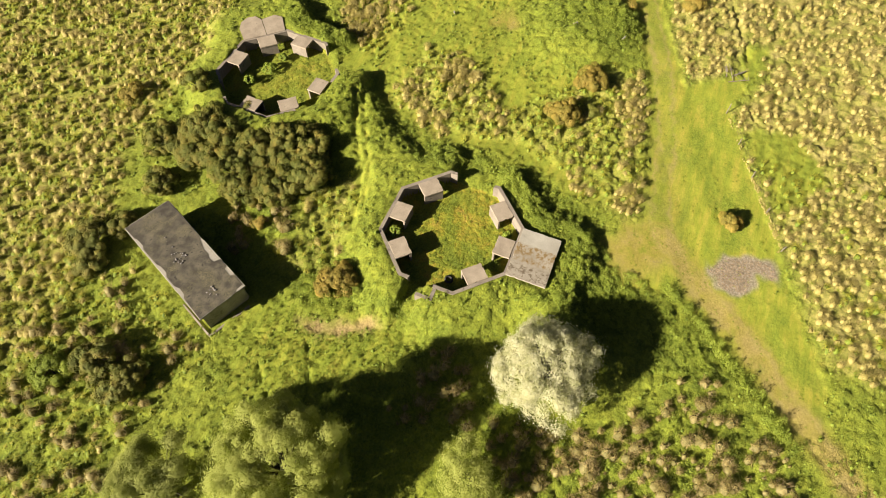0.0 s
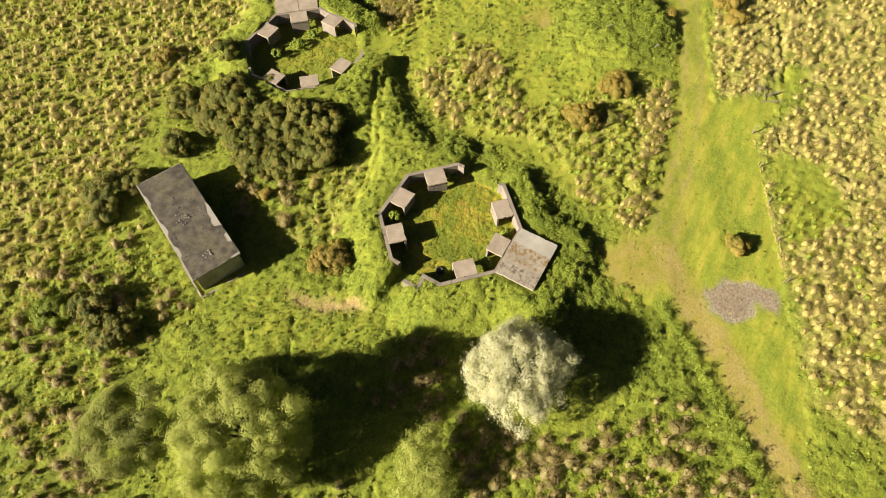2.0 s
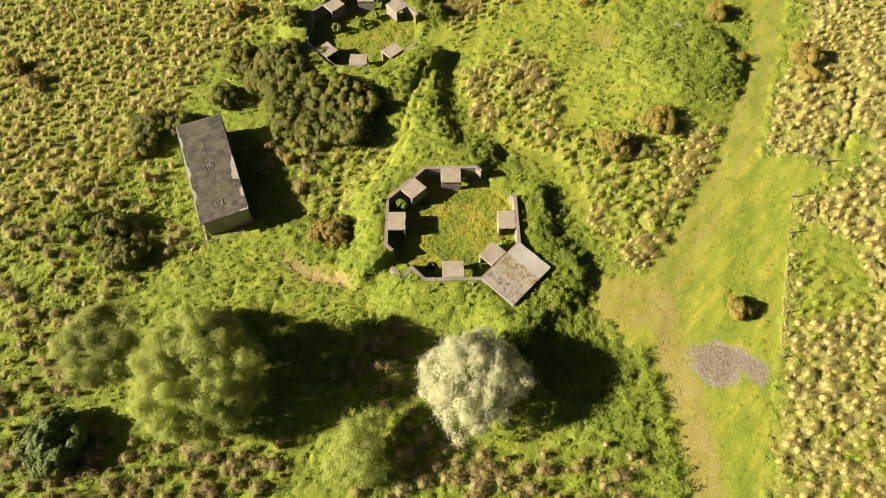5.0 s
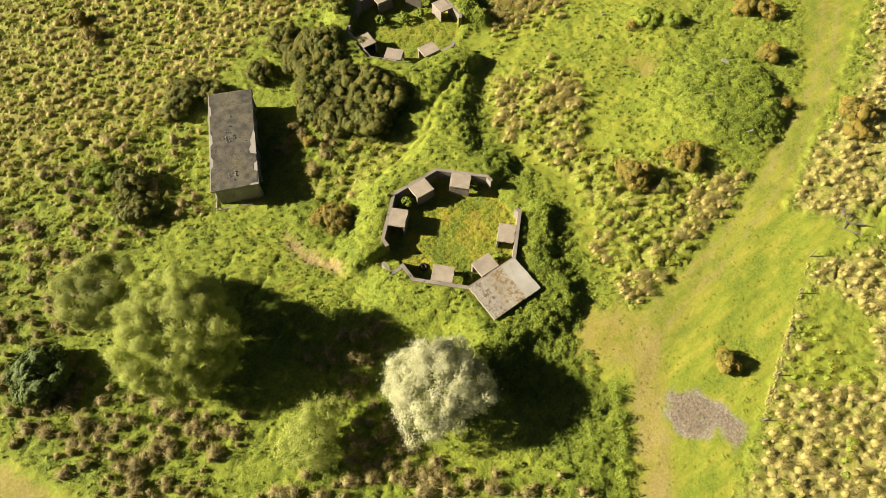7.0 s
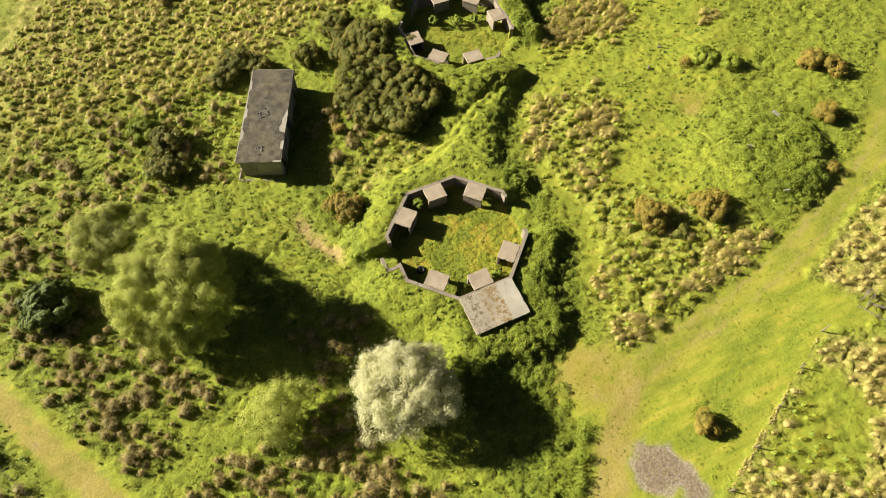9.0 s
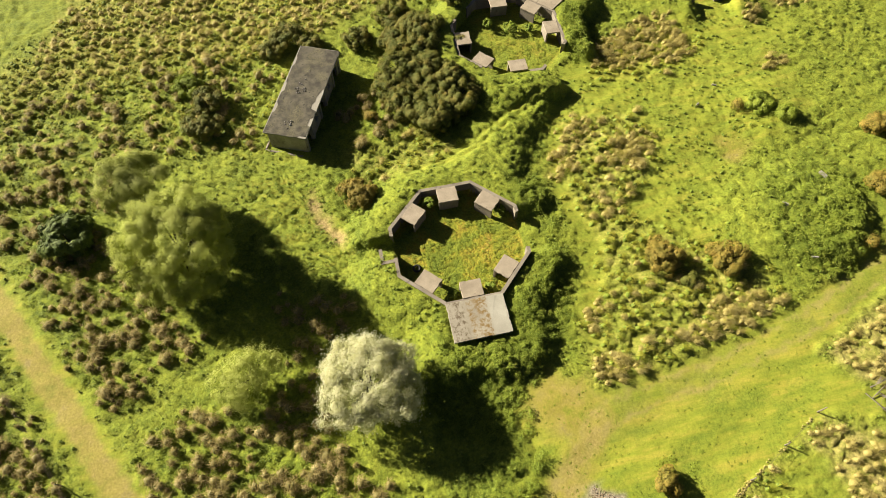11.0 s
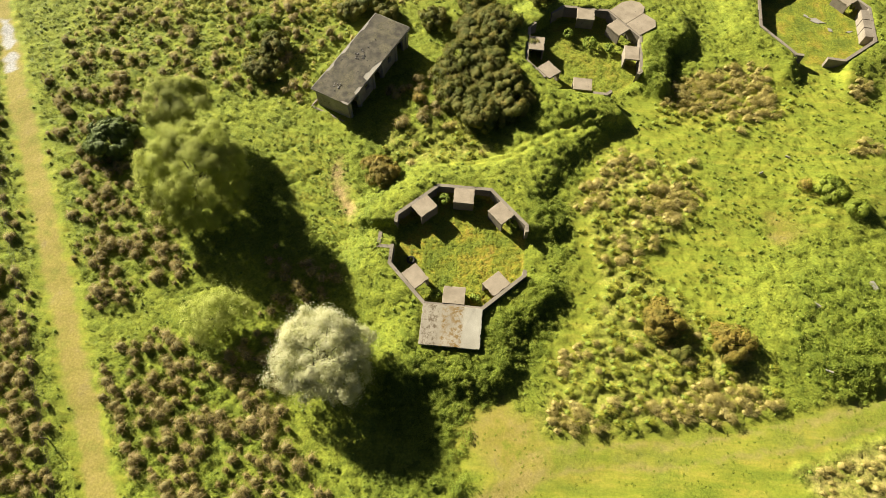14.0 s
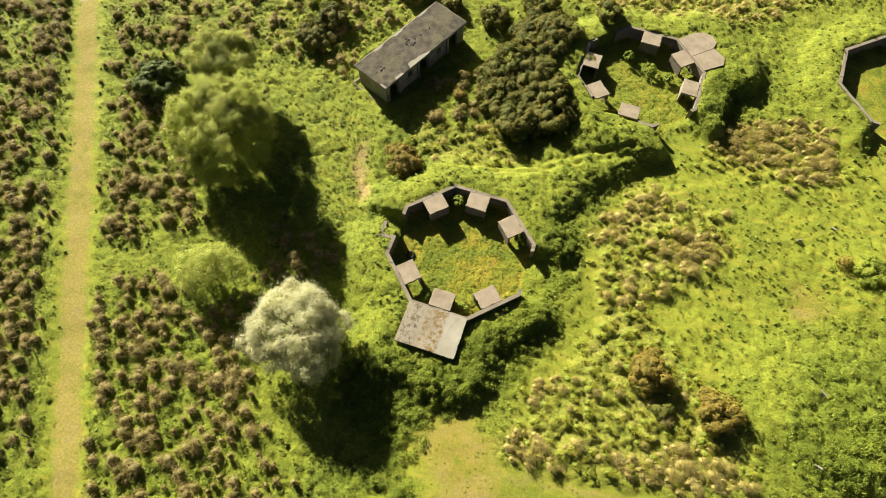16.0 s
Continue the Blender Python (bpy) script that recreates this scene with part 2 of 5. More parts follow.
def quick_mesh(name, verts, faces_by_size, material, parent=None):
    """A mesh from arrays: verts n x 3, and index arrays of triangles and quads."""
    mesh = bpy.data.meshes.new(name)
    loops = np.concatenate([f.ravel() for f in faces_by_size]).astype(np.int32)
    sizes = np.concatenate([np.full(len(f), f.shape[1]) for f in faces_by_size])
    starts = np.concatenate([[0], np.cumsum(sizes)[:-1]]).astype(np.int32)
    mesh.vertices.add(len(verts))
    mesh.vertices.foreach_set("co", np.ascontiguousarray(verts, dtype=np.float32).ravel())
    mesh.loops.add(len(loops))
    mesh.loops.foreach_set("vertex_index", loops)
    mesh.polygons.add(len(sizes))
    mesh.polygons.foreach_set("loop_start", starts)
    mesh.update(calc_edges=True)
    mesh.validate()
    mesh.materials.append(material)
    ob = new(name, mesh)
    if parent:
        ob.parent = parent
    return ob


# ---- lie of the land ----
RING_A, RING_B, RING_C = (0.0, -0.15, 0.0), (11.3, 24.7, -2.0), (36.9, 31.9, -4.5)
OUT, IN = 6.22, 5.90                       # outer and inner face of the emplacement walls, from the middle
TOP_A, TOP_B, TOP_C = 1.98, 2.2, 2.35
FLOOR_A, FLOOR_B, FLOOR_C = 0.5, 0.75, 1.1


def smooth(v, a, b):
    s = np.clip((v - a) / (b - a), 0, 1)
    return s * s * (3 - 2 * s)


def local(x, y, ring):
    cx, cy, turn = ring
    c, s = math.cos(radians(turn)), math.sin(radians(turn))
    return (x - cx) * c + (y - cy) * s, -(x - cx) * s + (y - cy) * c


def octagon(u, v):
    d = np.maximum(np.abs(u), np.abs(v))
    return np.maximum(d, (np.abs(u) + np.abs(v)) * math.sqrt(0.5))


def ripple(x, y, size, seed=0.0):
    k = 6.283 / size
    return (np.sin(k * (x + 0.31 * y) + seed) + np.sin(k * 1.31 * (y - 0.42 * x) + 1.7 * seed) + np.sin(k * 2.1 * (0.7 * x + 0.8 * y) + 2.3 * seed) * 0.6
            + np.sin(k * 3.3 * (0.5 * x - 0.9 * y) + 3.1 * seed) * 0.35) / 2.95


def along(x, y, ax, ay, bx, by):
    t = np.clip(((x - ax) * (bx - ax) + (y - ay) * (by - ay)) / ((bx - ax) ** 2 + (by - ay) ** 2), 0, 1)
    return np.hypot(x - ax - t * (bx - ax), y - ay - t * (by - ay))


def hashed(i, j, k):
    v = np.sin(i * 127.1 + j * 311.7 + k * 74.7) * 43758.5453
    return v - np.floor(v)


LUMP = 0.92                                # spacing of the tussock hummocks


def hummocks(x, y):
    """Rounded hummocks, nought to one, drawn out along the wind."""
    i0, j0 = np.floor(x / LUMP), np.floor(y / LUMP)
    best = np.zeros(np.shape(x))
    for di in (-1, 0, 1):
        for dj in (-1, 0, 1):
            i, j = i0 + di, j0 + dj
            dx, dy = x - (i + 0.02 + 0.96 * hashed(i, j, 1)) * LUMP, y - (j + 0.02 + 0.96 * hashed(i, j, 2)) * LUMP
            size = 0.35 + 0.65 * hashed(i, j, 3)
            u, v = (dx * 0.82 - dy * 0.57) / (0.35 + 0.55 * size), (dx * 0.57 + dy * 0.82) / (0.26 + 0.34 * size)
            u = u + 0.25 * np.sin(9.0 * v + 6.3 * hashed(i, j, 5)) * 0.6
            best = np.maximum(best, np.where(hashed(i, j, 4) < 0.82, size, 0.0) * np.clip(1 - u * u - v * v, 0, 1) ** 0.7 * (0.82 + 0.3 * np.clip(u, -0.8, 0.6)))
    c = 0.57
    i0, j0 = np.floor(x / c), np.floor(y / c)
    for di in (-1, 0, 1):
        for dj in (-1, 0, 1):
            i, j = i0 + di, j0 + dj
            r2 = (x - (i + hashed(i, j, 6)) * c) ** 2 + (y - (j + hashed(i, j, 7)) * c) ** 2
            best = np.maximum(best, (0.15 + 0.6 * hashed(i, j, 8)) * np.clip(1 - r2 / (0.05 + 0.10 * hashed(i, j, 9)), 0, 1) ** 0.8)
    return best * (1 + 0.2 * ripple(x, y, 1.1, 8.0))


def ground(x, y):
    x, y = np.asarray(x, float), np.asarray(y, float)
    z = lie(x, y) + roughness(x, y) * hummocks(x, y)
    for path in GROOVES:                   # narrow trodden paths
        z = z - 0.2 * lane(x, y, path, [0.16] * (len(path) - 1), 0.14)
    return z


def lie(x, y):
    x, y = np.asarray(x, float), np.asarray(y, float)
    z = 0.5 + 0.016 * np.clip(x, -45, 45) + 0.14 * ripple(x, y, 23, 1.0) + 0.05 * ripple(x, y, 6, 4.0)
    # ridge between the emplacements, steep to the east
    s = np.minimum(along(x, y, 5.0, 6.0, 7.2, 10.5), along(x, y, 7.2, 10.5, 12.5, 16.5)) + 0.3 * ripple(x, y, 5, 2.0)
    east = (x - 5.0) * 10.5 - (y - 6.0) * 7.5 > 0
    z = z + np.maximum(1.45 - z, 0) * np.where(east, 1 - smooth(s, 0.9, 3.2), 1 - smooth(s, 0.9, 6.5))
    # brambly mound
    s = np.hypot((x - 32.5) / 1.15, y + 4.0) + 0.35 * ripple(x, y, 4, 2.5)
    lee = smooth(((x - 32.5) * 0.79 - (y + 4.0) * 0.62) / (s + 1.0), 0.25, 0.75)
    z = z + 0.9 * (1 - smooth(s, 2.0 + 2.4 * lee, 8.5 - 1.6 * lee)) + 0.5 * (1 - smooth(np.hypot(x - 36, y - 9), 1.0, 6.0))
    for ring, top, floor, gap, house in ((RING_A, TOP_A, FLOOR_A, 0, -90), (RING_B, TOP_B, FLOOR_B, -45, 45), (RING_C, TOP_C, FLOOR_C, -90, 0)):
        u, v = local(x, y, ring)
        b = radians(house)
        bu, bv = u * math.cos(b) + v * math.sin(b), -u * math.sin(b) + v * math.cos(b)
        a = np.minimum(octagon(u, v) - OUT, np.hypot(np.maximum(np.abs(bu - 8.0) - 1.8, 0), np.maximum(np.abs(bv) - 2.6, 0)) + (0 if top < TOP_C else 99)) + 0.25 * ripple(x, y, 7, top)
        g = radians(gap)
        gu, gv = u * math.cos(g) + v * math.sin(g), -u * math.sin(g) + v * math.cos(g)
        open_way = (1 - smooth(np.abs(gv), 1.6, 3.0)) * smooth(gu, 2, 4)
        if top == TOP_A:                   # the narrow way in on the far side
            open_way = np.maximum(open_way, (1 - smooth(np.abs(gv - 0.9), 0.5, 1.1)) * smooth(-gu, 3, 5) * 0.7)
        lee = smooth((u * 0.79 - v * 0.62) / (np.hypot(u, v) + 0.1), 0.15, 0.65) * (top != TOP_C)      # the bank's steep side, away from the sun
        bank = (1 - smooth(a, (1.1 if top < TOP_C else 0.5) + 1.1 * lee, 5.0 - 1.1 * lee)) * (1 - open_way)
        crest = top - 0.16 - 0.36 * lee * (top == TOP_A) if top != TOP_B else np.where((bu > 4.5) & (np.abs(bv) < 3.2), top - 0.12, top - 0.06 + 0.13 * ripple(x, y, 4.5, 3.0))
        z = z + np.maximum(crest - z, 0) * bank
        z = np.where(octagon(u, v) < 6.02, floor + 0.05 * ripple(x, y, 3, 2.0), z)
    return z


def polygon_edge(x, y, pts):
    """Signed distance to an outline, below nought inside."""
    best, inside = np.full(np.shape(x), 1e9), np.zeros(np.shape(x), bool)
    for (ax, ay), (bx, by) in zip(pts, pts[1:] + pts[:1]):
        best = np.minimum(best, along(x, y, ax, ay, bx, by))
        cross = ((ay > y) != (by > y)) & (x < (bx - ax) * (y - ay) / ((by - ay) or 1e-9) + ax)
        inside ^= cross
    return np.where(inside, -best, best)


def within(x, y, pts, soft=0.8, rough=0.9):
    return 1 - smooth(polygon_edge(x, y, pts) + rough * ripple(x, y, 3.1, 5.0) * 0.6, -soft, soft)


TRACK = [(-10.0, -37.5), (-5.5, -32.6), (-2.2, -29.4), (1.0, -26.2), (3.9, -22.2), (7.8, -18.2), (13.0, -17.2), (18.8, -16.6), (29.0, -14.0), (43.4, -8.6), (58.0, 1.0), (80.0, 16.0)]
TRACK_HALF = [1.5, 1.5, 1.5, 1.5, 1.3, 2.2, 1.6, 1.3, 1.4, 1.7, 3.0, 4.0]
ROAD = [(-16.3, -40.2), (-23.3, -28.1), (-33.0, -12.2), (-43.2, 4.6), (-50.6, 16.6), (-75.3, 56.8)]
MOWN = [[(-7.5, -34.0), (-4.5, -29), (-0.8, -24.6), (1.8, -21.2), (0.8, -15.8), (4.6, -13.0), (8.4, -15.8), (18.5, -14.9), (27.5, -12.4), (33.0, -10.8), (42.0, -7.2), (56.0, 4.5), (75, 20), (78, 8), (62.5, -1.0), (45.6, -9.4), (34.8, -13.6),
         (27.5, -16.8), (31.0, -21.8), (36.0, -22.2), (36.0, -24.2), (25.4, -21.6), (10.0, -28.8), (4.0, -31.2), (-1.0, -34.2)],
        ]
SHORT = [[(9.4, -13.5), (8.7, -9.0), (11.2, -6.5), (12.3, -2.5), (10.5, 4.0), (12.8, 13.2), (16.5, 20.0), (24.0, 21.0), (30.0, 25.0), (33.6, 26.0), (39.0, 26.0), (44.0, 22.0), (40.0, 8.0), (27.0, 2.0), (24.0, -5.5), (16.0, -0.5), (21.8, 5.0),
         (22.2, 11.6), (14.2, 12.2), (12.0, 4.5), (13.2, -2.5), (12.0, -7.8)],
        [(-17.0, 14.5), (-21.0, 10.5), (-18.0, 6.5), (-14.5, 0.0), (-10.2, -1.0), (-9.8, 3.6), (-11.5, 9.5), (-12.0, 13.4)]]
LAWN = [[(22.0, -23.4), (24.0, -24.9), (24.4, -28.8), (20.2, -32.6), (17.6, -31.0), (13.0, -28.6), (16.5, -26.8)]]
GROOVES = [[(-3.5, 8.4), (0.1, 9.6), (3.8, 11.0), (7.2, 13.3), (12.4, 16.1)], [(-0.8, 8.7), (3.4, 10.0), (7.4, 12.3), (12.0, 14.8)], [(11.9, 42.6), (10.7, 41.3), (7.5, 38.2), (5.4, 35.0)],
           [(44.0, -18.0), (42.0, -18.8), (38.1, -20.0), (35.0, -21.1), (32.9, -21.8), (30.5, -22.9)], [(44.8, -18.8), (42.8, -19.6), (38.5, -20.9), (35.4, -22.0), (33.7, -22.5)], [(-19.8, 8.1), (-18.7, 9.4), (-17.5, 10.4)], [(-19.3, 4.8), (-17.5, 5.6), (-14.2, 7.4)]]
DIRT = [[(-13.7, 8.8), (-12.8, 8.9), (-11.9, 5.7), (-10.3, 2.7), (-10.8, 2.2), (-12.5, 4.2), (-13.4, 6.4)]]
WORN = [[(1.2, -15.6), (4.8, -13.2), (7.5, -15.2), (8.5, -18.0), (6.5, -20.4), (3.6, -18.6)], [(-2.8, 2.0), (0.5, 2.2), (2.2, 0.2), (1.5, -2.6), (-1.5, -3.0), (-3.4, -1.2)], [(28.5, 4.0), (30.0, 3.4), (31.5, 4.6), (31.0, 6.2), (29.2, 6.2)]]
CHALK = [[(-55.8, 24.6), (-54.8, 24.6), (-52.6, 21.0), (-53.0, 20.2), (-54.6, 22.0)], [(-52.2, 19.8), (-51.4, 19.6), (-50.6, 17.4), (-51.5, 17.1), (-52.6, 18.8)]]
GRAVEL = [[(5.6, -22.7), (7.5, -24.3), (8.6, -27.2), (8.3, -28.6), (7.0, -29.3), (6.4, -28.6), (6.6, -27.3), (5.4, -27.0), (4.2, -26.7), (3.9, -24.6)]]
TAN_AREAS = [[(5.5, -31.6), (15.5, -26.9), (25.4, -22.3), (31.0, -25.0), (37.0, -24.6), (64.0, -22.0), (64.0, -42.0), (0.0, -44.0), (0.5, -33.6)],
             [(28.0, -17.0), (35.0, -13.9), (41.0, -13.0), (49.0, -10.8), (63.0, -2.0), (66.0, -22.2), (37.2, -24.4), (36.8, -21.8), (32.0, -21.4)],
             [(-44.0, 30.0), (-16.0, 29.5), (-10.0, 31.5), (-3.0, 34.5), (8.0, 35.0), (20.0, 36.0), (30.0, 44.0), (12.0, 70.0), (-30.0, 66.0)]]
OLIVE_AREAS = [[(10.9, 4.5), (13.4, 12.5), (22.4, 11.7), (21.6, 4.7), (16.5, 0.4), (20.0, -3.0), (26.4, -9.2), (27.0, -12.2), (18.0, -14.2), (10.7, -16.0), (8.6, -14.4), (9.2, -9.9), (11.4, -7.7), (12.9, -2.7)],
               [(19.0, 16.5), (21.0, 22.0), (29.0, 24.0), (33.0, 20.5), (27.0, 16.0)], [(-9.0, 13.0), (-1.5, 15.0), (2.6, 11.0), (-3.0, 8.8), (-8.0, 9.6)],
               [(-46.0, 24.0), (-30.0, 27.0), (-18.0, 27.5), (-13.5, 32.0), (-20.0, 34.0), (-46.0, 34.0)]]
BROWN_AREAS = [[(-9.6, 22.5), (-4.5, 20.0), (-3.0, 14.5), (-6.5, 12.6), (-9.2, 16.0)],
               [(-47.0, 16.0), (-30.0, 17.0), (-19.0, 16.0), (-14.5, 27.0), (-22.0, 30.0), (-46.0, 27.0)],
               [(-29.6, -14.5), (-26.0, -9.6), (-17.6, -11.6), (-13.4, -15.2), (-10.5, -20.5), (-5.0, -24.5), (-8.5, -31.0), (-17.0, -34.0), (-22.8, -25.5)],
               [(-40.6, 4.5), (-32.0, -9.5), (-27.5, -6.0), (-24.0, -6.0), (-27.0, 0.0), (-33.0, 8.0), (-31.0, 15.0), (-47.0, 17.0)],
               [(-46.0, 3.6), (-27.0, -27.0), (-40.0, -40.0), (-66.0, 14.0), (-56.0, 24.0)], [(-17.4, -1.3), (-11.0, -3.6), (-12.4, -8.3), (-13.4, -13.4), (-13.0, -18.7), (-19.0, -12.3), (-16.3, -6.4)]]
DARK_AREAS = [[(6.6, 5.4), (9.2, 6.0), (10.4, 2.4), (9.4, -0.4), (7.4, 2.6)],
              [(-4.5, -11.0), (-7.0, -14.0), (-2.7, -17.5), (1.0, -18.8), (3.0, -14.6), (5.2, -12.6), (8.0, -9.0), (9.4, -5.0), (9.8, -2.2), (8.0, -1.6), (6.7, -2.6), (6.6, -4.2), (3.2, -7.2), (3.2, -10.6), (-2.4, -10.6)], [(31.0, -9.0), (34.5, -10.2), (40.0, -3.0), (38.5, -1.0), (34.0, -5.5)],
              [(17.7, 20.3), (20.4, 19.4), (22.4, 24.0), (21.2, 27.6), (19.8, 28.5), (18.4, 26.5)]]
LUSH_AREAS = [[(5.5, 10.5), (7.0, 7.6), (10.5, 7.0), (11.5, 11.5), (15.0, 15.5), (13.5, 18.0), (8.0, 17.8), (4.0, 14.0)], [(-2.5, -18.0), (1.2, -20.0), (-3.6, -27.5), (-6.5, -25.5), (-5.0, -19.0)], [(28.0, -8.0), (33.0, -10.6), (41.0, -2.0), (38.0, 2.5), (30.0, 0.0)],
              [(-21.0, 12.0), (-16.5, 13.5), (-11.5, 8.0), (-12.0, 1.0), (-16.0, 2.0), (-20.0, 8.0)], [(-20.0, 8.0), (-20.5, 14.5), (-9.0, 11.0), (-3.5, 13.0), (-5.5, 8.0), (-7.8, 4.0), (-9.0, -3.5), (-16.0, -1.0), (-20.0, 1.0)]]
STRIP = [[(9.6, -13.5), (9.0, -9.0), (10.6, -5.5), (11.2, -2.5), (10.4, 4.0), (12.4, 13.2), (16.5, 20.0), (18.8, 19.5), (14.0, 13.0), (11.6, 4.5), (12.9, -2.5), (11.6, -7.8)]]
STRAW = [[(19.5, 18.6), (21.4, 22.6), (26.0, 24.2), (31.0, 25.0), (31.8, 19.0), (29.0, 17.4), (24.0, 17.8)], [(43.5, 23.0), (43.5, 27.0), (48.0, 28.0), (47.0, 23.0)], [(38.0, 14.4), (38.2, 16.0), (40.6, 16.0), (40.4, 14.4)], [(39.2, 21.0), (39.6, 23.4), (41.4, 23.2), (41.0, 21.2)], 
         [(12.4, 9.7), (14.7, 12.6), (17.6, 11.6), (15.4, 8.2), (13.2, 6.1), (10.8, 4.2), (10.6, 6.0)], [(16.8, 7.0), (19.4, 10.4), (22.5, 7.9), (21.2, 6.0), (19.2, 4.0), (16.5, 5.6)], [(14.4, 2.3), (16.4, 2.0), (16.2, -0.3), (14.4, -0.1)],
         [(27.1, -11.7), (20.5, -13.9), (15.2, -13.4), (18.5, -11.2), (24.0, -9.4)], [(10.7, -7.6), (11.6, -8.4), (10.4, -9.6), (9.6, -9.0)],
         [(8.5, -12.9), (10.9, -12.9), (12.2, -14.7), (9.9, -16.2), (8.5, -15.4)], [(10.3, -7.9), (11.8, -8.5), (9.6, -11.1), (8.6, -10.8)]]
FIELD = BROWN_AREAS[1:2]
HEDGE = [(2.2, -19.8), (1.2, -22.0), (-1.5, -25.2), (-4.4, -28.6), (-7.4, -31.6)]
VIEW = [(-64.0, 14.0), (-40.0, -22.0), (-30.0, -38.0), (-8.0, -44.0), (12.0, -42.0), (56.0, -40.0), (68.0, 0.0), (42.0, 52.0), (12.0, 70.0), (-26.0, 58.0)]
BUILDING = (-12.16, 20.33, -23.7)          # middle of the hut, and its turn


def any_of(x, y, areas, soft=0.8):
    out = np.zeros(np.shape(x))
    for a in areas:
        out = np.maximum(out, within(x, y, a, soft))
    return out


def lane(x, y, points, halves, soft=0.5):
    out = np.zeros(np.shape(x))
    for (a, b, h) in zip(points, points[1:], halves):
        d = along(x, y, *a, *b) + 0.35 * ripple(x, y, 2.7, 3.0)
        out = np.maximum(out, 1 - smooth(d, h - soft, h + soft))
    return out


def free_ground(x, y):
    """Nought where walls, huts and the floors of the emplacements leave no room for rank growth."""
    ok = np.ones(np.shape(x))
    for ring in (RING_A, RING_B, RING_C):
        ok *= smooth(octagon(*local(x, y, ring)), 6.25, 6.6)
    u, v = local(x, y, BUILDING)
    ok *= np.maximum(smooth(np.abs(u), 2.4, 2.8), smooth(np.abs(v), 6.2, 6.6))
    ok *= np.where((np.abs(x) < 2.9) & (y < -5.5) & (y > -10.1), 0, 1)
    u, v = local(x, y, (RING_B[0], RING_B[1], 43))
    ok *= np.where((np.abs(v) < 2.9) & (u > 5) & (u < 9.6), 0, 1)
    return ok


def roughness(x, y):
    """Height of the hummocks by the kind of growth."""
    h = 0.32 + 0.10 * ripple(x, y, 11, 2.0)
    h = np.maximum(h, 0.42 * any_of(x, y, TAN_AREAS, 1.5))
    h = np.maximum(h, 0.52 * any_of(x, y, OLIVE_AREAS, 1.0))
    h = np.maximum(h, 0.42 * any_of(x, y, BROWN_AREAS, 1.5))
    h = np.maximum(h, 0.42 * np.maximum(any_of(x, y, LUSH_AREAS, 1.0), any_of(x, y, DARK_AREAS, 1.0)))
    h = h * (1 - 0.45 * any_of(x, y, SHORT, 1.0)) * (1 - 0.4 * any_of(x, y, STRAW, 0.6)) * (1 - 0.75 * any_of(x, y, STRIP, 0.6)) * (1 - 0.7 * any_of(x, y, WORN + DIRT, 0.8)) * (1 - 0.9 * any_of(x, y, MOWN, 0.5)) * (1 - lane(x, y, ROAD, [1.5] * 5)) * (1 - any_of(x, y, GRAVEL, 0.5))
    return h * (0.35 + 0.65 * free_ground(x, y)) * (1 - 0.55 * any_of(x, y, LAWN, 0.8))


# ---- ground, one sheet out to the horizon ----
def axis(lo, hi, f0, f1):
    mid = np.concatenate([np.arange(lo, f0, 0.30), np.arange(f0, f1, 0.21), np.arange(f1, hi, 0.30)])
    far = np.cumsum(0.30 * 1.28 ** np.arange(1, 32))
    return np.concatenate([(lo - far)[::-1], mid, mid[-1] + far])


SHEET = {}


def surface_height(x, y):
    """Height of the built sheet, read between its grid points."""
    xs, ys, z = SHEET["xs"], SHEET["ys"], SHEET["z"]
    i, j = np.clip(np.searchsorted(xs, x) - 1, 0, len(xs) - 2), np.clip(np.searchsorted(ys, y) - 1, 0, len(ys) - 2)
    u, v = (x - xs[i]) / (xs[i + 1] - xs[i]), (y - ys[j]) / (ys[j + 1] - ys[j])
    return (z[j, i] * (1 - u) + z[j, i + 1] * u) * (1 - v) + (z[j + 1, i] * (1 - u) + z[j + 1, i + 1] * u) * v


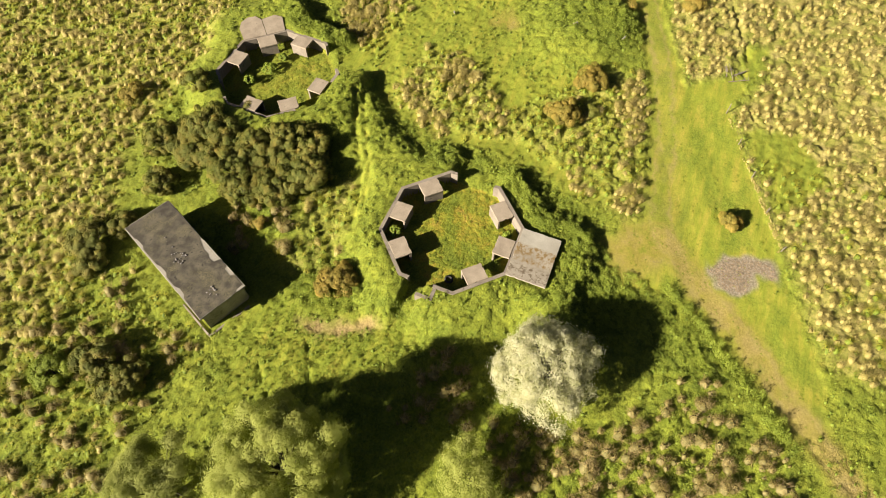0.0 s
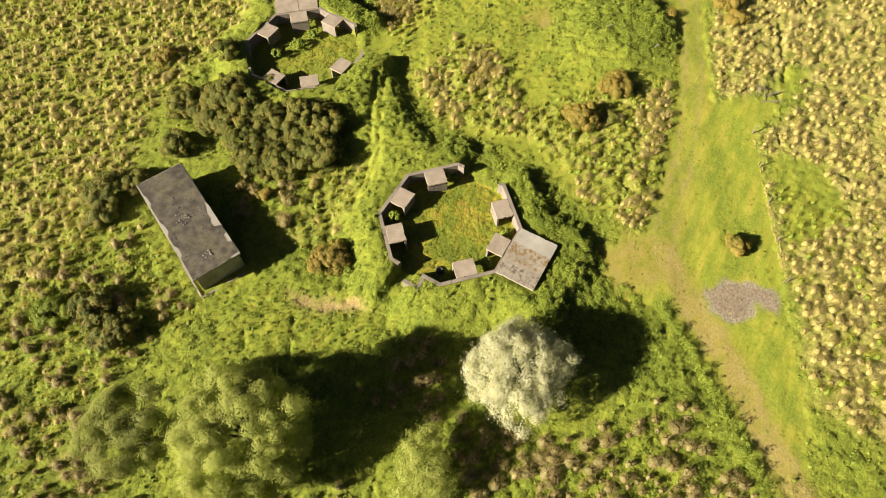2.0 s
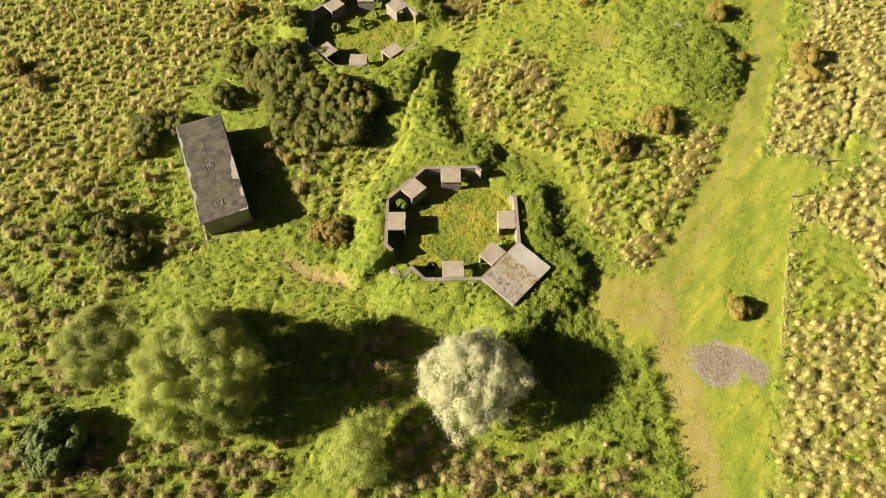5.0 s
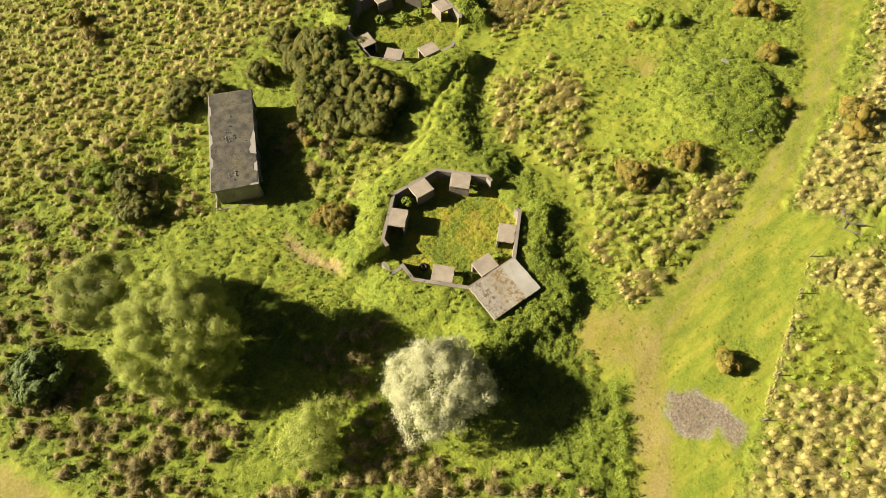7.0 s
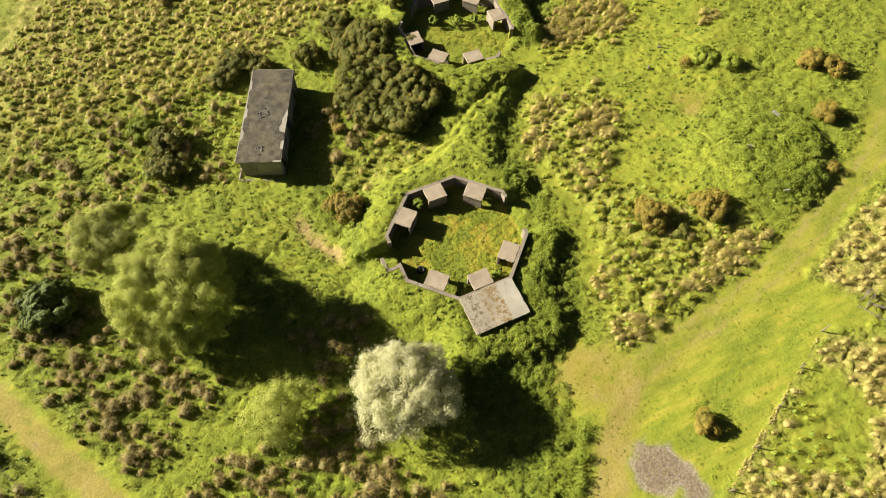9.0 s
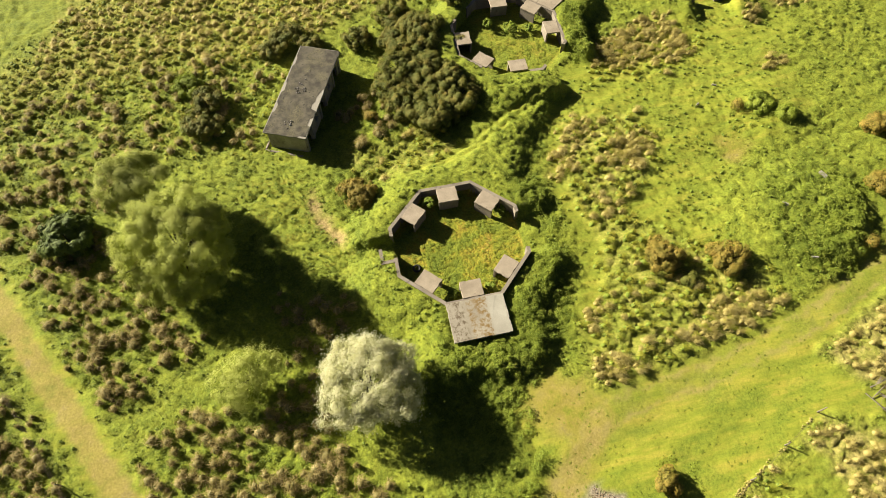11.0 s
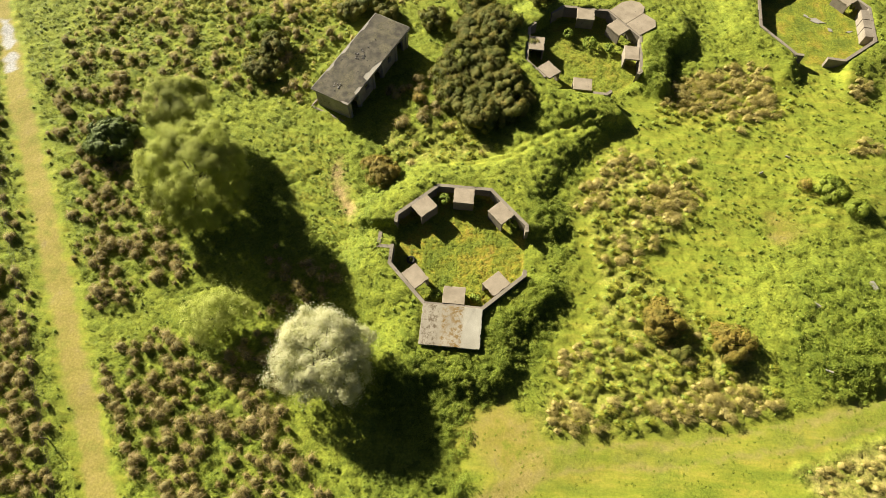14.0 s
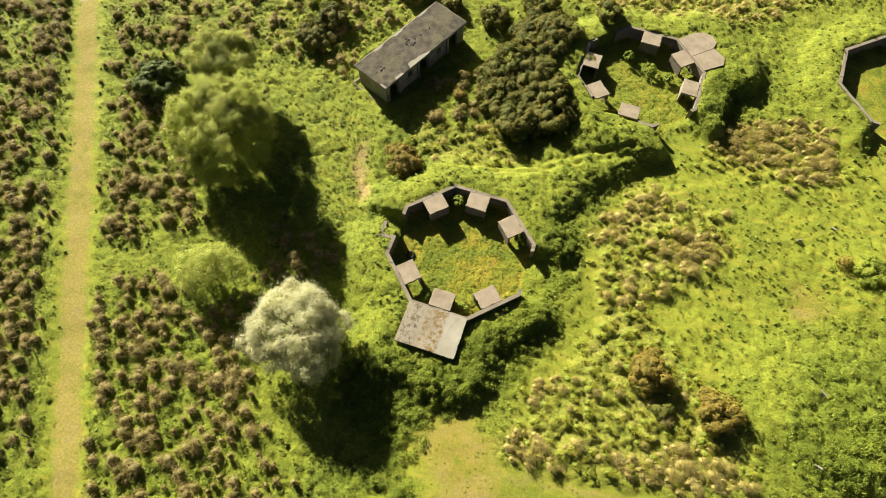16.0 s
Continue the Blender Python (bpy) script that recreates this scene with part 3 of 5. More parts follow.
def make_ground():
    xs, ys = axis(-66, 70, -30, 36), axis(-46, 72, -34, 32)
    gx, gy = np.meshgrid(xs, ys)
    gz = ground(gx, gy)
    n, m = len(xs), len(ys)
    idx = np.arange(n * m).reshape(m, n)
    quads = np.stack([idx[:-1, :-1], idx[:-1, 1:], idx[1:, 1:], idx[1:, :-1]], -1).reshape(-1, 4)
    ob = quick_mesh("ground", np.stack([gx, gy, gz], -1).reshape(-1, 3), [quads], GROUND)
    x, y = gx.ravel(), gy.ravel()
    cover = {"mown": np.maximum(np.maximum(np.maximum(any_of(x, y, MOWN, 0.7), 0.8 * any_of(x, y, STRIP, 0.8)), np.maximum(0.75 * any_of(x, y, SHORT, 1.2), 0.65 * any_of(x, y, LAWN, 0.8))), np.maximum(0.85 * lane(x, y, ROAD, [1.75] * 5, 0.35), 0.8 * np.maximum(lane(x, y, GROOVES[0], [0.25] * 4, 0.3), lane(x, y, GROOVES[1], [0.25] * 3, 0.3)))),
             "worn": np.maximum(np.maximum(0.8 * lane(x, y, ROAD, [0.95] * 5, 0.22), np.maximum(0.24 * lane(x, y, TRACK, TRACK_HALF, 1.2), 0.85 * lane(x, y, TRACK[:6], [1.35] * 5, 0.7))), 0.95 * any_of(x, y, WORN, 1.3)),
             "floor": sum((octagon(*local(x, y, ring)) < 6.0) * share for ring, share in ((RING_A, 1.0), (RING_B, 0.5), (RING_C, 0.8))),
             "chalk": any_of(x, y, CHALK, 0.25),
             "dirt": np.maximum(0.95 * any_of(x, y, DIRT, 0.6), np.maximum(0.25 * lane(x, y, ROAD, [1.0] * 5, 0.4), np.clip(0.3 + 0.3 * ripple(x, y, 3, 1.0), 0, 0.5) * lane(x, y, TRACK[:6], [0.7] * 5, 0.5))),
             "ruts": np.clip(lane(x, y, TRACK, [1.0] * 11, 0.2) - lane(x, y, TRACK, [0.62] * 11, 0.2), 0, 1),
             "stony": any_of(x, y, GRAVEL, 0.35),
             "tan": np.maximum(np.maximum(0.8 * any_of(x, y, TAN_AREAS, 1.5) * (1 - any_of(x, y, LAWN, 0.8)), 0.5 * any_of(x, y, OLIVE_AREAS, 1.0)), any_of(x, y, STRAW, 1.0)),
             "brown": any_of(x, y, BROWN_AREAS, 1.5),
             "straw": any_of(x, y, TAN_AREAS[:2], 1.2) * (1 - any_of(x, y, LAWN, 0.8)) * np.clip(0.45 + 0.5 * ripple(x, y, 5, 3.0), 0.1, 0.8),
             "dark": np.maximum(any_of(x, y, DARK_AREAS, 1.0), 0.75 * any_of(x, y, LUSH_AREAS[1:], 1.0))}
    for key, values in cover.items():
        att = ob.data.attributes.new(key, "FLOAT", "POINT")
        att.data.foreach_set("value", values.astype(np.float32))
    ob.data.shade_smooth()
    SHEET.update(xs=xs, ys=ys, z=gz)
    return tagged(ob, "uneven rough pasture with mown grass tracks and banks", "ground", kind="structure")


def ground_material():
    m, nt, bsdf, geo = base_material("pasture", 0.95)
    pos = geo.outputs["Position"]
    big, mid, fine = noise_node(nt, pos, 0.12, 4), noise_node(nt, pos, 0.9, 5, 0.65), noise_node(nt, pos, 5.0, 6, 0.75)

    def att(name):
        n = nt.nodes.new("ShaderNodeAttribute")
        n.attribute_name = name
        return n.outputs["Fac"]

    def tones(source, stops):
        r = ramp(nt.nodes, stops)
        nt.links.new(source.outputs["Fac"], r.inputs["Fac"])
        return r.outputs["Color"]

    drawn = nt.nodes.new("ShaderNodeMapping")
    drawn.inputs["Rotation"].default_value, drawn.inputs["Scale"].default_value = (0, 0, radians(-24)), (0.22, 1.3, 1.0)
    nt.links.new(pos, drawn.inputs["Vector"])
    patch = noise_node(nt, pos, 0.55, 7, 0.7)
    streak = noise_node(nt, drawn.outputs["Vector"], 1.0, 6, 0.7)
    colour = mix_colour(nt, big.outputs["Fac"], tones(mid, [(0.3, (0.103, 0.145, 0.0136)), (0.7, (0.222, 0.268, 0.026))]), tones(mid, [(0.3, (0.149, 0.192, 0.0175)), (0.7, (0.287, 0.311, 0.035))]))
    colour = mix_colour(nt, att("dark"), colour, tones(mid, [(0.35, (0.0983, 0.134, 0.0142)), (0.7, (0.197, 0.245, 0.0237))]))
    colour = mix_colour(nt, att("tan"), colour, tones(mid, [(0.32, (0.164, 0.19, 0.0237)), (0.52, (0.295, 0.285, 0.0554)), (0.7, (0.426, 0.348, 0.134))]))
    colour = mix_colour(nt, att("straw"), colour, tones(mid, [(0.32, (0.199, 0.203, 0.0396)), (0.5, (0.328, 0.282, 0.0904)), (0.7, (0.433, 0.362, 0.141))]))
    colour = mix_colour(nt, att("brown"), colour, tones(mid, [(0.32, (0.0994, 0.136, 0.0136)), (0.45, (0.17, 0.215, 0.0203)), (0.62, (0.234, 0.277, 0.0282)), (0.74, (0.199, 0.181, 0.0407))]))
    colour = mix_colour(nt, att("mown"), colour, tones(streak, [(0.34, (0.155, 0.2, 0.019)), (0.5, (0.23, 0.257, 0.025)), (0.64, (0.315, 0.293, 0.04))]))
    weedy = mix_colour(nt, 1.0, att("mown"), tones(noise_node(nt, pos, 0.35, 6, 0.65), [(0.46, (0, 0, 0)), (0.6, (0.7, 0.7, 0.7))]), "MULTIPLY")
    colour = mix_colour(nt, weedy, colour, tones(fine, [(0.35, (0.10, 0.145, 0.014)), (0.65, (0.19, 0.24, 0.024))]))
    colour = mix_colour(nt, att("worn"), colour, tones(patch, [(0.34, (0.175, 0.195, 0.021)), (0.45, (0.25, 0.218, 0.038)), (0.58, (0.282, 0.23, 0.06)), (0.68, (0.25, 0.2, 0.088))]))
    colour = mix_colour(nt, mix_colour(nt, 1.0, att("ruts"), tones(patch, [(0.35, (0, 0, 0)), (0.55, (0.8, 0.8, 0.8))]), "MULTIPLY"), colour, (0.27, 0.231, 0.07))
    colour = mix_colour(nt, att("dirt"), colour, tones(fine, [(0.35, (0.25, 0.18, 0.07)), (0.65, (0.36, 0.275, 0.12))]))
    colour = mix_colour(nt, att("floor"), colour, tones(patch, [(0.38, (0.12, 0.16, 0.016)), (0.5, (0.2, 0.225, 0.02)), (0.59, (0.28, 0.25, 0.025)), (0.69, (0.31, 0.225, 0.04))]))
    colour = mix_colour(nt, att("stony"), colour, tones(fine, [(0.35, (0.154, 0.133, 0.091)), (0.65, (0.308, 0.266, 0.203))]))
    colour = mix_colour(nt, att("chalk"), colour, tones(fine, [(0.35, (0.294, 0.294, 0.28)), (0.65, (0.434, 0.434, 0.42))]))
    grain = tones(fine, [(0.3, (0.45, 0.48, 0.45)), (0.7, (1.4, 1.36, 1.4))])
    grain = mix_colour(nt, mix_colour(nt, 1.0, att("mown"), (0.6, 0.6, 0.6), "MULTIPLY"), grain, (0.95, 0.95, 0.95))
    colour = mix_colour(nt, 1.0, colour, grain, "MULTIPLY")
    nt.links.new(colour, bsdf.inputs["Base Color"])
    b = nt.nodes.new("ShaderNodeBump")
    b.inputs["Strength"].default_value, b.inputs["Distance"].default_value = 1.0, 0.16
    rough_only = nt.nodes.new("ShaderNodeMath")
    rough_only.operation = "MULTIPLY_ADD"
    nt.links.new(att("mown"), rough_only.inputs[0])
    rough_only.inputs[1].default_value, rough_only.inputs[2].default_value = -0.75, 1.0
    nt.links.new(rough_only.outputs[0], b.inputs["Strength"])
    nt.links.new(fine.outputs["Fac"], b.inputs["Height"])
    nt.links.new(b.outputs["Normal"], bsdf.inputs["Normal"])
    return m


GROUND = ground_material()
make_ground()


# ---- gun emplacements ----
def emplacement(ring, top, floor, lockers, skip, label, mirror=False, seed=1, ends=(), magazine=None):
    """An eight-sided concrete gun pit: wall panels, roofed ammunition lockers against them, and a magazine behind one side.
    Sides are counted anticlockwise from the local +x side."""
    rng = random.Random(seed)
    pit = thing("gun_emplacement", label, "gun emplacement", (ring[0], ring[1], 0), ring[2], group="gun emplacements")
    low = floor - 0.5
    t = math.tan(radians(22.5))
    for k in range(8):
        spans = skip.get(k, [(-1.0, 1.0)])
        for a, b in spans:
            bm = bmesh.new()
            steps = 5
            for i in range(steps):
                p, q = a + (b - a) * i / steps, a + (b - a) * (i + 1) / steps
                h0, h1 = (top - 0.03 + rng.uniform(-0.03, 0.01) for _ in range(2))
                corner = [(IN, IN * t * p), (OUT, OUT * t * p), (OUT, OUT * t * q), (IN, IN * t * q)]
                vs = [bm.verts.new((x, y, z)) for z in (low, 0) for x, y in corner]
                for v, h in zip(vs[4:], (h0, h0, h1, h1)):
                    v.co.z = top - 0.03 if i in (0, steps) else h
                for f in ((0, 1, 2, 3), (4, 7, 6, 5), (0, 4, 5, 1), (2, 6, 7, 3), (1, 5, 6, 2), (0, 3, 7, 4)):
                    bm.faces.new([vs[j] for j in f])
            bmesh.ops.rotate(bm, verts=bm.verts, cent=(0, 0, 0), matrix=Matrix.Rotation(radians(45 * k), 3, "Z"))
            part("wall_panel", bm, CONCRETE, pit)
    for k in lockers:
        locker = new("ammunition_locker")
        locker.parent = pit
        locker.rotation_euler = (0, 0, radians(45 * k))
        bm = bmesh.new()
        slab(bm, 4.27 + rng.uniform(-0.02, 0.02), IN - 0.004, -0.985, 0.985, top - 0.15, top + rng.uniform(-0.02, 0.02), rng)
        part("locker_roof", bm, SLAB, locker, "pale weathered concrete locker roof")
        bm = bmesh.new()
        box(bm, 4.32, 4.5, -0.95, 0.95, low, top - 0.152, 0.015, wear=0.012, rng=rng)
        part("locker_front", bm, CONCRETE, locker)
    for name, pts in ends:
        bm = bmesh.new()
        prism(bm, pts, low, top - 0.05)
        part(name, bm, CONCRETE, pit)
    if magazine is not None:
        k, depth, wide = magazine
        room = new("magazine")
        room.parent = pit
        room.rotation_euler = (0, 0, radians(45 * k))
        bm = bmesh.new()
        if k == 1:                         # broken into two slabs with crumbled corners
            a, e = OUT - 0.13, OUT + depth
            for outline in ([(a, -2.3), (e - 1.1, -2.5), (e - 0.45, -1.75), (e - 0.7, -0.22), (a, -0.2)], [(a, -0.15), (e - 0.72, -0.16), (e + 0.1, 0.4), (e + 0.15, 1.3), (e - 0.4, 2.1), (e - 1.4, 2.5), (a, 2.4)]):
                bm = bmesh.new()
                prism(bm, outline, top - 0.14, top + rng.uniform(-0.01, 0.04))
                part("magazine_roof", bm, SLAB, room, "cracked pale concrete magazine roof with crumbled corners")
        else:
            slab(bm, OUT - 0.13, OUT + depth, -wide, wide, top - 0.14, top + 0.02, rng)
            part("magazine_roof", bm, MOSSY, room, "whitish concrete magazine roof stained with dry moss")
        bm = bmesh.new()
        box(bm, OUT + 0.004, OUT + depth - 0.12, -wide + 0.12, wide - 0.12, low - 0.3, top - 0.142, 0.02)
        part("magazine_wall", bm, CONCRETE, room)
    return pit


emplacement(RING_A, TOP_A, FLOOR_A, (1, 2, 3, 5, 6, 7), {0: [(-1.0, -0.80), (0.72, 1.0)], 4: [(-1.0, -0.66), (0.26, 1.0)]},
            "octagonal weathered concrete gun emplacement sunk in a grassy bank",
            ends=(("baffle_wall", [(-6.23, -0.75), (-7.45, -0.75), (-7.45, -1.07), (-6.23, -1.07)]), ("baffle_wall", [(-7.46, -1.07), (-7.46, 0.5), (-7.14, 0.5), (-7.14, -0.752)])),
            magazine=(6, 3.55, 2.6))
emplacement(RING_B, TOP_B, FLOOR_B, (0, 1, 2, 4, 5, 6), {7: [(-1.0, -0.72), (0.8, 1.0)], 3: [(-1.0, -0.26), (0.66, 1.0)], 5: [(-1.0, 0.2)], 6: [(0.45, 1.0)]},
            "overgrown octagonal concrete gun emplacement beside dark gorse", seed=5, magazine=(1, 3.3, 2.5))
emplacement(RING_C, TOP_C, FLOOR_C, (1,), {6: [(0.28, 1.0)]}, "roofless octagonal concrete gun emplacement with mown floor", seed=9,
            ends=tuple(("wall_bench", [(5.05, a), (5.89, a), (5.89, b), (5.05, b)]) for a, b in ((-2.05, -0.78), (-0.66, 0.5), (0.62, 2.05))) + (("return_wall", [(-2.45, -6.22), (-1.75, -6.22), (-1.75, -5.92), (-2.45, -5.92)]),))


# ---- concrete hut ----
def wall_with_openings(bm, length, z0, z1, thick, openings):
    """A wall along +y from 0, its outer face at x = 0 and its thickness towards -x, with openings (y0, y1, z0, z1) cut right through."""
    ys = sorted({0, length, *(o[0] for o in openings), *(o[1] for o in openings)})
    zs = sorted({z0, z1, *(o[2] for o in openings), *(o[3] for o in openings)})
    solid = lambda i, j: 0 <= i < len(ys) - 1 and 0 <= j < len(zs) - 1 and not any(o[0] < (ys[i] + ys[i + 1]) / 2 < o[1] and o[2] < (zs[j] + zs[j + 1]) / 2 < o[3] for o in openings)
    cache = {}

    def v(x, y, z):
        key = (x, y, z)
        if key not in cache:
            cache[key] = bm.verts.new(key)
        return cache[key]
    for i in range(len(ys) - 1):
        for j in range(len(zs) - 1):
            if not solid(i, j):
                continue
            a, b, c, d = ys[i], ys[i + 1], zs[j], zs[j + 1]
            bm.faces.new((v(0, a, c), v(0, b, c), v(0, b, d), v(0, a, d)))
            bm.faces.new((v(-thick, a, c), v(-thick, a, d), v(-thick, b, d), v(-thick, b, c)))
            for di, dj, q in ((-1, 0, ((a, c), (a, d))), (1, 0, ((b, c), (b, d))), (0, -1, ((a, c), (b, c))), (0, 1, ((a, d), (b, d)))):
                if not solid(i + di, j + dj):
                    (p0, r0), (p1, r1) = q
                    bm.faces.new((v(0, p0, r0), v(0, p1, r1), v(-thick, p1, r1), v(-thick, p0, r0)))


def hut():
    rng = random.Random(3)
    cx, cy, turn = BUILDING
    ob = thing("concrete_hut", "derelict flat-roofed concrete hut with stained walls and dark felt roof", "building", (cx, cy, 0), turn)
    z0, z1 = 0.1, 2.66
    hx, hy = 2.0, 5.9
    bm = bmesh.new()
    slab(bm, -2.265, 2.265, -6.18, 6.18, z1, z1 + 0.19, rng, 0.3)
    part("roof_slab", bm, PALE, ob, "pale concrete roof slab with broken edge")
    # felt, torn away along the edges
    outline = [(-2.20, -6.12), (1.3, -6.12), (1.5, -5.93), (2.15, -5.90), (2.2, -4.6), (1.88, -4.45), (1.92, -3.6), (2.2, -3.45), (2.2, -2.5), (1.62, -2.3), (1.55, -1.75), (1.75, -1.3), (1.7, -0.7), (2.0, 0.4), (2.2, 0.75), (2.2, 6.1),
               (-2.18, 6.1), (-2.14, 4.6), (-2.0, 4.3), (-1.96, 3.4), (-2.14, 3.0), (-2.1, 0.9), (-1.95, 0.5), (-1.9, -0.4), (-2.12, -0.8), (-2.12, -2.0), (-1.9, -2.5), (-1.93, -3.3), (-2.15, -3.6)]
    bm = bmesh.new()
    prism(bm, outline, z1 + 0.186, z1 + 0.21)
    part("roof_felt", bm, FELT, ob, "dark patched roofing felt, torn at the edges")
    doors = [(0.55, 1.75, z0, 2.42), (4.95, 6.2, z0, 2.42), (9.45, 10.75, z0, 2.42)]
    windows = [(3.2, 3.9, 1.45, 2.1), (7.6, 8.25, 1.45, 2.1)]
    bm = bmesh.new()
    wall_with_openings(bm, 2 * hy, z0, z1, 0.25, doors + windows)
    bmesh.ops.translate(bm, verts=bm.verts, vec=(hx, -hy, 0))
    part("front_wall", bm, PLASTER, ob, "pale rendered wall with dark doorways and small windows")
    bm = bmesh.new()
    wall_with_openings(bm, 2 * hy, z0, z1, 0.25, [(2.5, 3.2, 1.45, 2.1), (8.4, 9.1, 1.45, 2.1)])
    bmesh.ops.translate(bm, verts=bm.verts, vec=(-hx + 0.25, -hy, 0))
    part("back_wall", bm, PLASTER, ob)
    for s in (-1, 1):
        bm = bmesh.new()
        y0, y1 = sorted((s * hy, s * (hy - 0.25)))
        box(bm, -hx + 0.252, hx - 0.252, y0, y1, z0, z1 - 0.002, 0.0)
        part("end_wall", bm, PLASTER, ob)
    for y in (-3.6, 0.95, 3.4):
        bm = bmesh.new()
        box(bm, -hx + 0.252, hx - 0.252, y - 0.06, y + 0.06, z0, z1 - 0.004, 0.0)
        part("partition", bm, PLASTER, ob)
    for y in (-hy + 0.28, -hy + 2.0, -hy + 4.7, -hy + 6.5, -hy + 9.2, hy - 0.4):
        bm = bmesh.new()
        box(bm, hx + 0.002, hx + 0.13, y - 0.17, y + 0.17, z0, z1 - 0.004, 0.015, wear=0.01, rng=rng)
        part("pier", bm, PALE, ob, "pale concrete pier")
    for y0, y1, a, b in windows:
        bm = bmesh.new()
        box(bm, hx - 0.05, hx + 0.06, y0 - hy - 0.08, y1 - hy + 0.08, a - 0.1, a - 0.003, 0.01)
        part("window_sill", bm, PALE, ob)
    bm = bmesh.new()
    box(bm, -hx - 0.55, hx + 1.3, -hy - 0.7, -hy - 0.52, 0.0, 0.36, 0.03, wear=0.03, rng=rng)
    part("footing", bm, CONCRETE, ob, "pale concrete footing edged by grass")
    bm = bmesh.new()
    box(bm, -hx - 0.58, -hx - 0.4, -hy - 0.45, -hy + 3.5, 0.0, 0.36, 0.03, wear=0.03, rng=rng)
    part("footing", bm, CONCRETE, ob)
    return ob


hut()


# ---- plants ----
def leaves_at(centres, normals, sizes, rng, stretch=1.6):
    """Pointed leaves, one at each centre, facing about along its normal."""
    n = len(centres)
    normals = normals / (np.linalg.norm(normals, axis=1, keepdims=True) + 1e-9)
    a = np.cross(normals, rng.normal(size=(n, 3)))
    a /= np.linalg.norm(a, axis=1, keepdims=True) + 1e-9
    b = np.cross(normals, a)
    s = sizes[:, None]
    v = np.stack([centres - a * s * stretch * 0.8 - b * s * 0.8, centres - a * s * stretch * 0.8 + b * s * 0.8, centres + a * s * stretch], 1)
    return v.reshape(-1, 3), np.arange(3 * n).reshape(n, 3)


def crown_points(rng, lobes, leaves, puff, drop=0.3, sink=(0.8, 1.0), ragged=0.3, spray=0.12, cover=3.2):
    """Leaf centres and normals on rounded puffs of leafage that cover the lobes (x, y, z, rx, ry, rz) of a crown."""
    lobes = np.array(lobes, float)
    middle, way = [], []
    for i, (c, r) in enumerate(zip(lobes[:, :3], lobes[:, 3:])):
        n = max(4, int(cover * r[0] * r[1] / puff ** 2))
        d = rng.normal(size=(n, 3))
        d[:, 2] = np.where(d[:, 2] < -drop, -d[:, 2] * 0.5, d[:, 2])
        d /= np.linalg.norm(d, axis=1, keepdims=True)
        p = c + d * r * rng.uniform(*sink, (n, 1))
        free = np.ones(n, bool)
        for j, other in enumerate(lobes):
            if j != i:
                free &= (((p - other[:3]) / other[3:]) ** 2).sum(1) > 0.3
        middle.append(p[free])
        way.append(d[free])
    middle, way = np.concatenate(middle), np.concatenate(way)
    size = puff * rng.uniform(0.55, 1.25, len(middle))
    k = rng.choice(len(middle), leaves, p=size ** 2 / (size ** 2).sum())
    e = rng.normal(size=(leaves, 3))
    e = e / np.linalg.norm(e, axis=1, keepdims=True) + 0.55 * way[k]
    e /= np.linalg.norm(e, axis=1, keepdims=True)
    lumps = 0.13 * np.sin(e[:, :1] * 6 + k[:, None] * 1.7) * np.sin(e[:, 1:2] * 6 + k[:, None] * 2.9) + 0.08 * np.sin(e[:, 2:] * 9 + k[:, None])
    out = 1 + lumps - ragged * rng.uniform(0, 1, (leaves, 1)) ** 2 + spray * rng.exponential(0.6, (leaves, 1))
    p = middle[k] + e * size[k][:, None] * out * np.array([1, 1, 0.9])
    return p, e + 0.3 * way[k] + rng.normal(size=e.shape) * 0.16 + np.array([-0.3, 0.23, 0.2]), middle


def tree(name, label, at, lean, lobes, material, leaves, puff, leaf, trunk, seed, stretch=1.6, spray=0.12, ragged=0.3, sink=(0.8, 1.0), cover=3.2):
    rng = np.random.default_rng(seed)
    z = float(surface_height(*at)) - 0.1
    ob = thing(name, label, "tree", (at[0], at[1], z))
    p, nrm, centres = crown_points(rng, lobes, leaves, puff, 0.6, sink, ragged, spray, cover)
    keep = p[:, 2] > 0.12
    p, nrm = p[keep], nrm[keep]
    v, f = leaves_at(p, nrm, leaf * rng.uniform(0.6, 1.3, len(p)), rng, stretch)
    quick_mesh("crown", v, [f], material, ob)
    bm = bmesh.new()
    heart = Vector((lean[0], lean[1], lean[2]))
    tube(bm, [(0, 0, -0.3), tuple(heart * 0.33 + Vector((0.06, 0.04, 0))), tuple(heart * 0.7), tuple(heart)], [trunk * 1.3, trunk, trunk * 0.8, trunk * 0.5], 8)
    part("trunk", bm, BARK, ob, smooth=True)
    for i in rng.choice(len(centres), min(18, len(centres)), replace=False):
        bm = bmesh.new()
        c = Vector(centres[i])
        start = heart * rng.uniform(0.35, 0.95)
        mid = start.lerp(c, 0.5) + Vector((0, 0, 0.25))
        tube(bm, [tuple(start), tuple(mid), tuple(c)], [trunk * 0.36, trunk * 0.22, trunk * 0.08], 5)
        part("limb", bm, BARK, ob, smooth=True)
    return ob


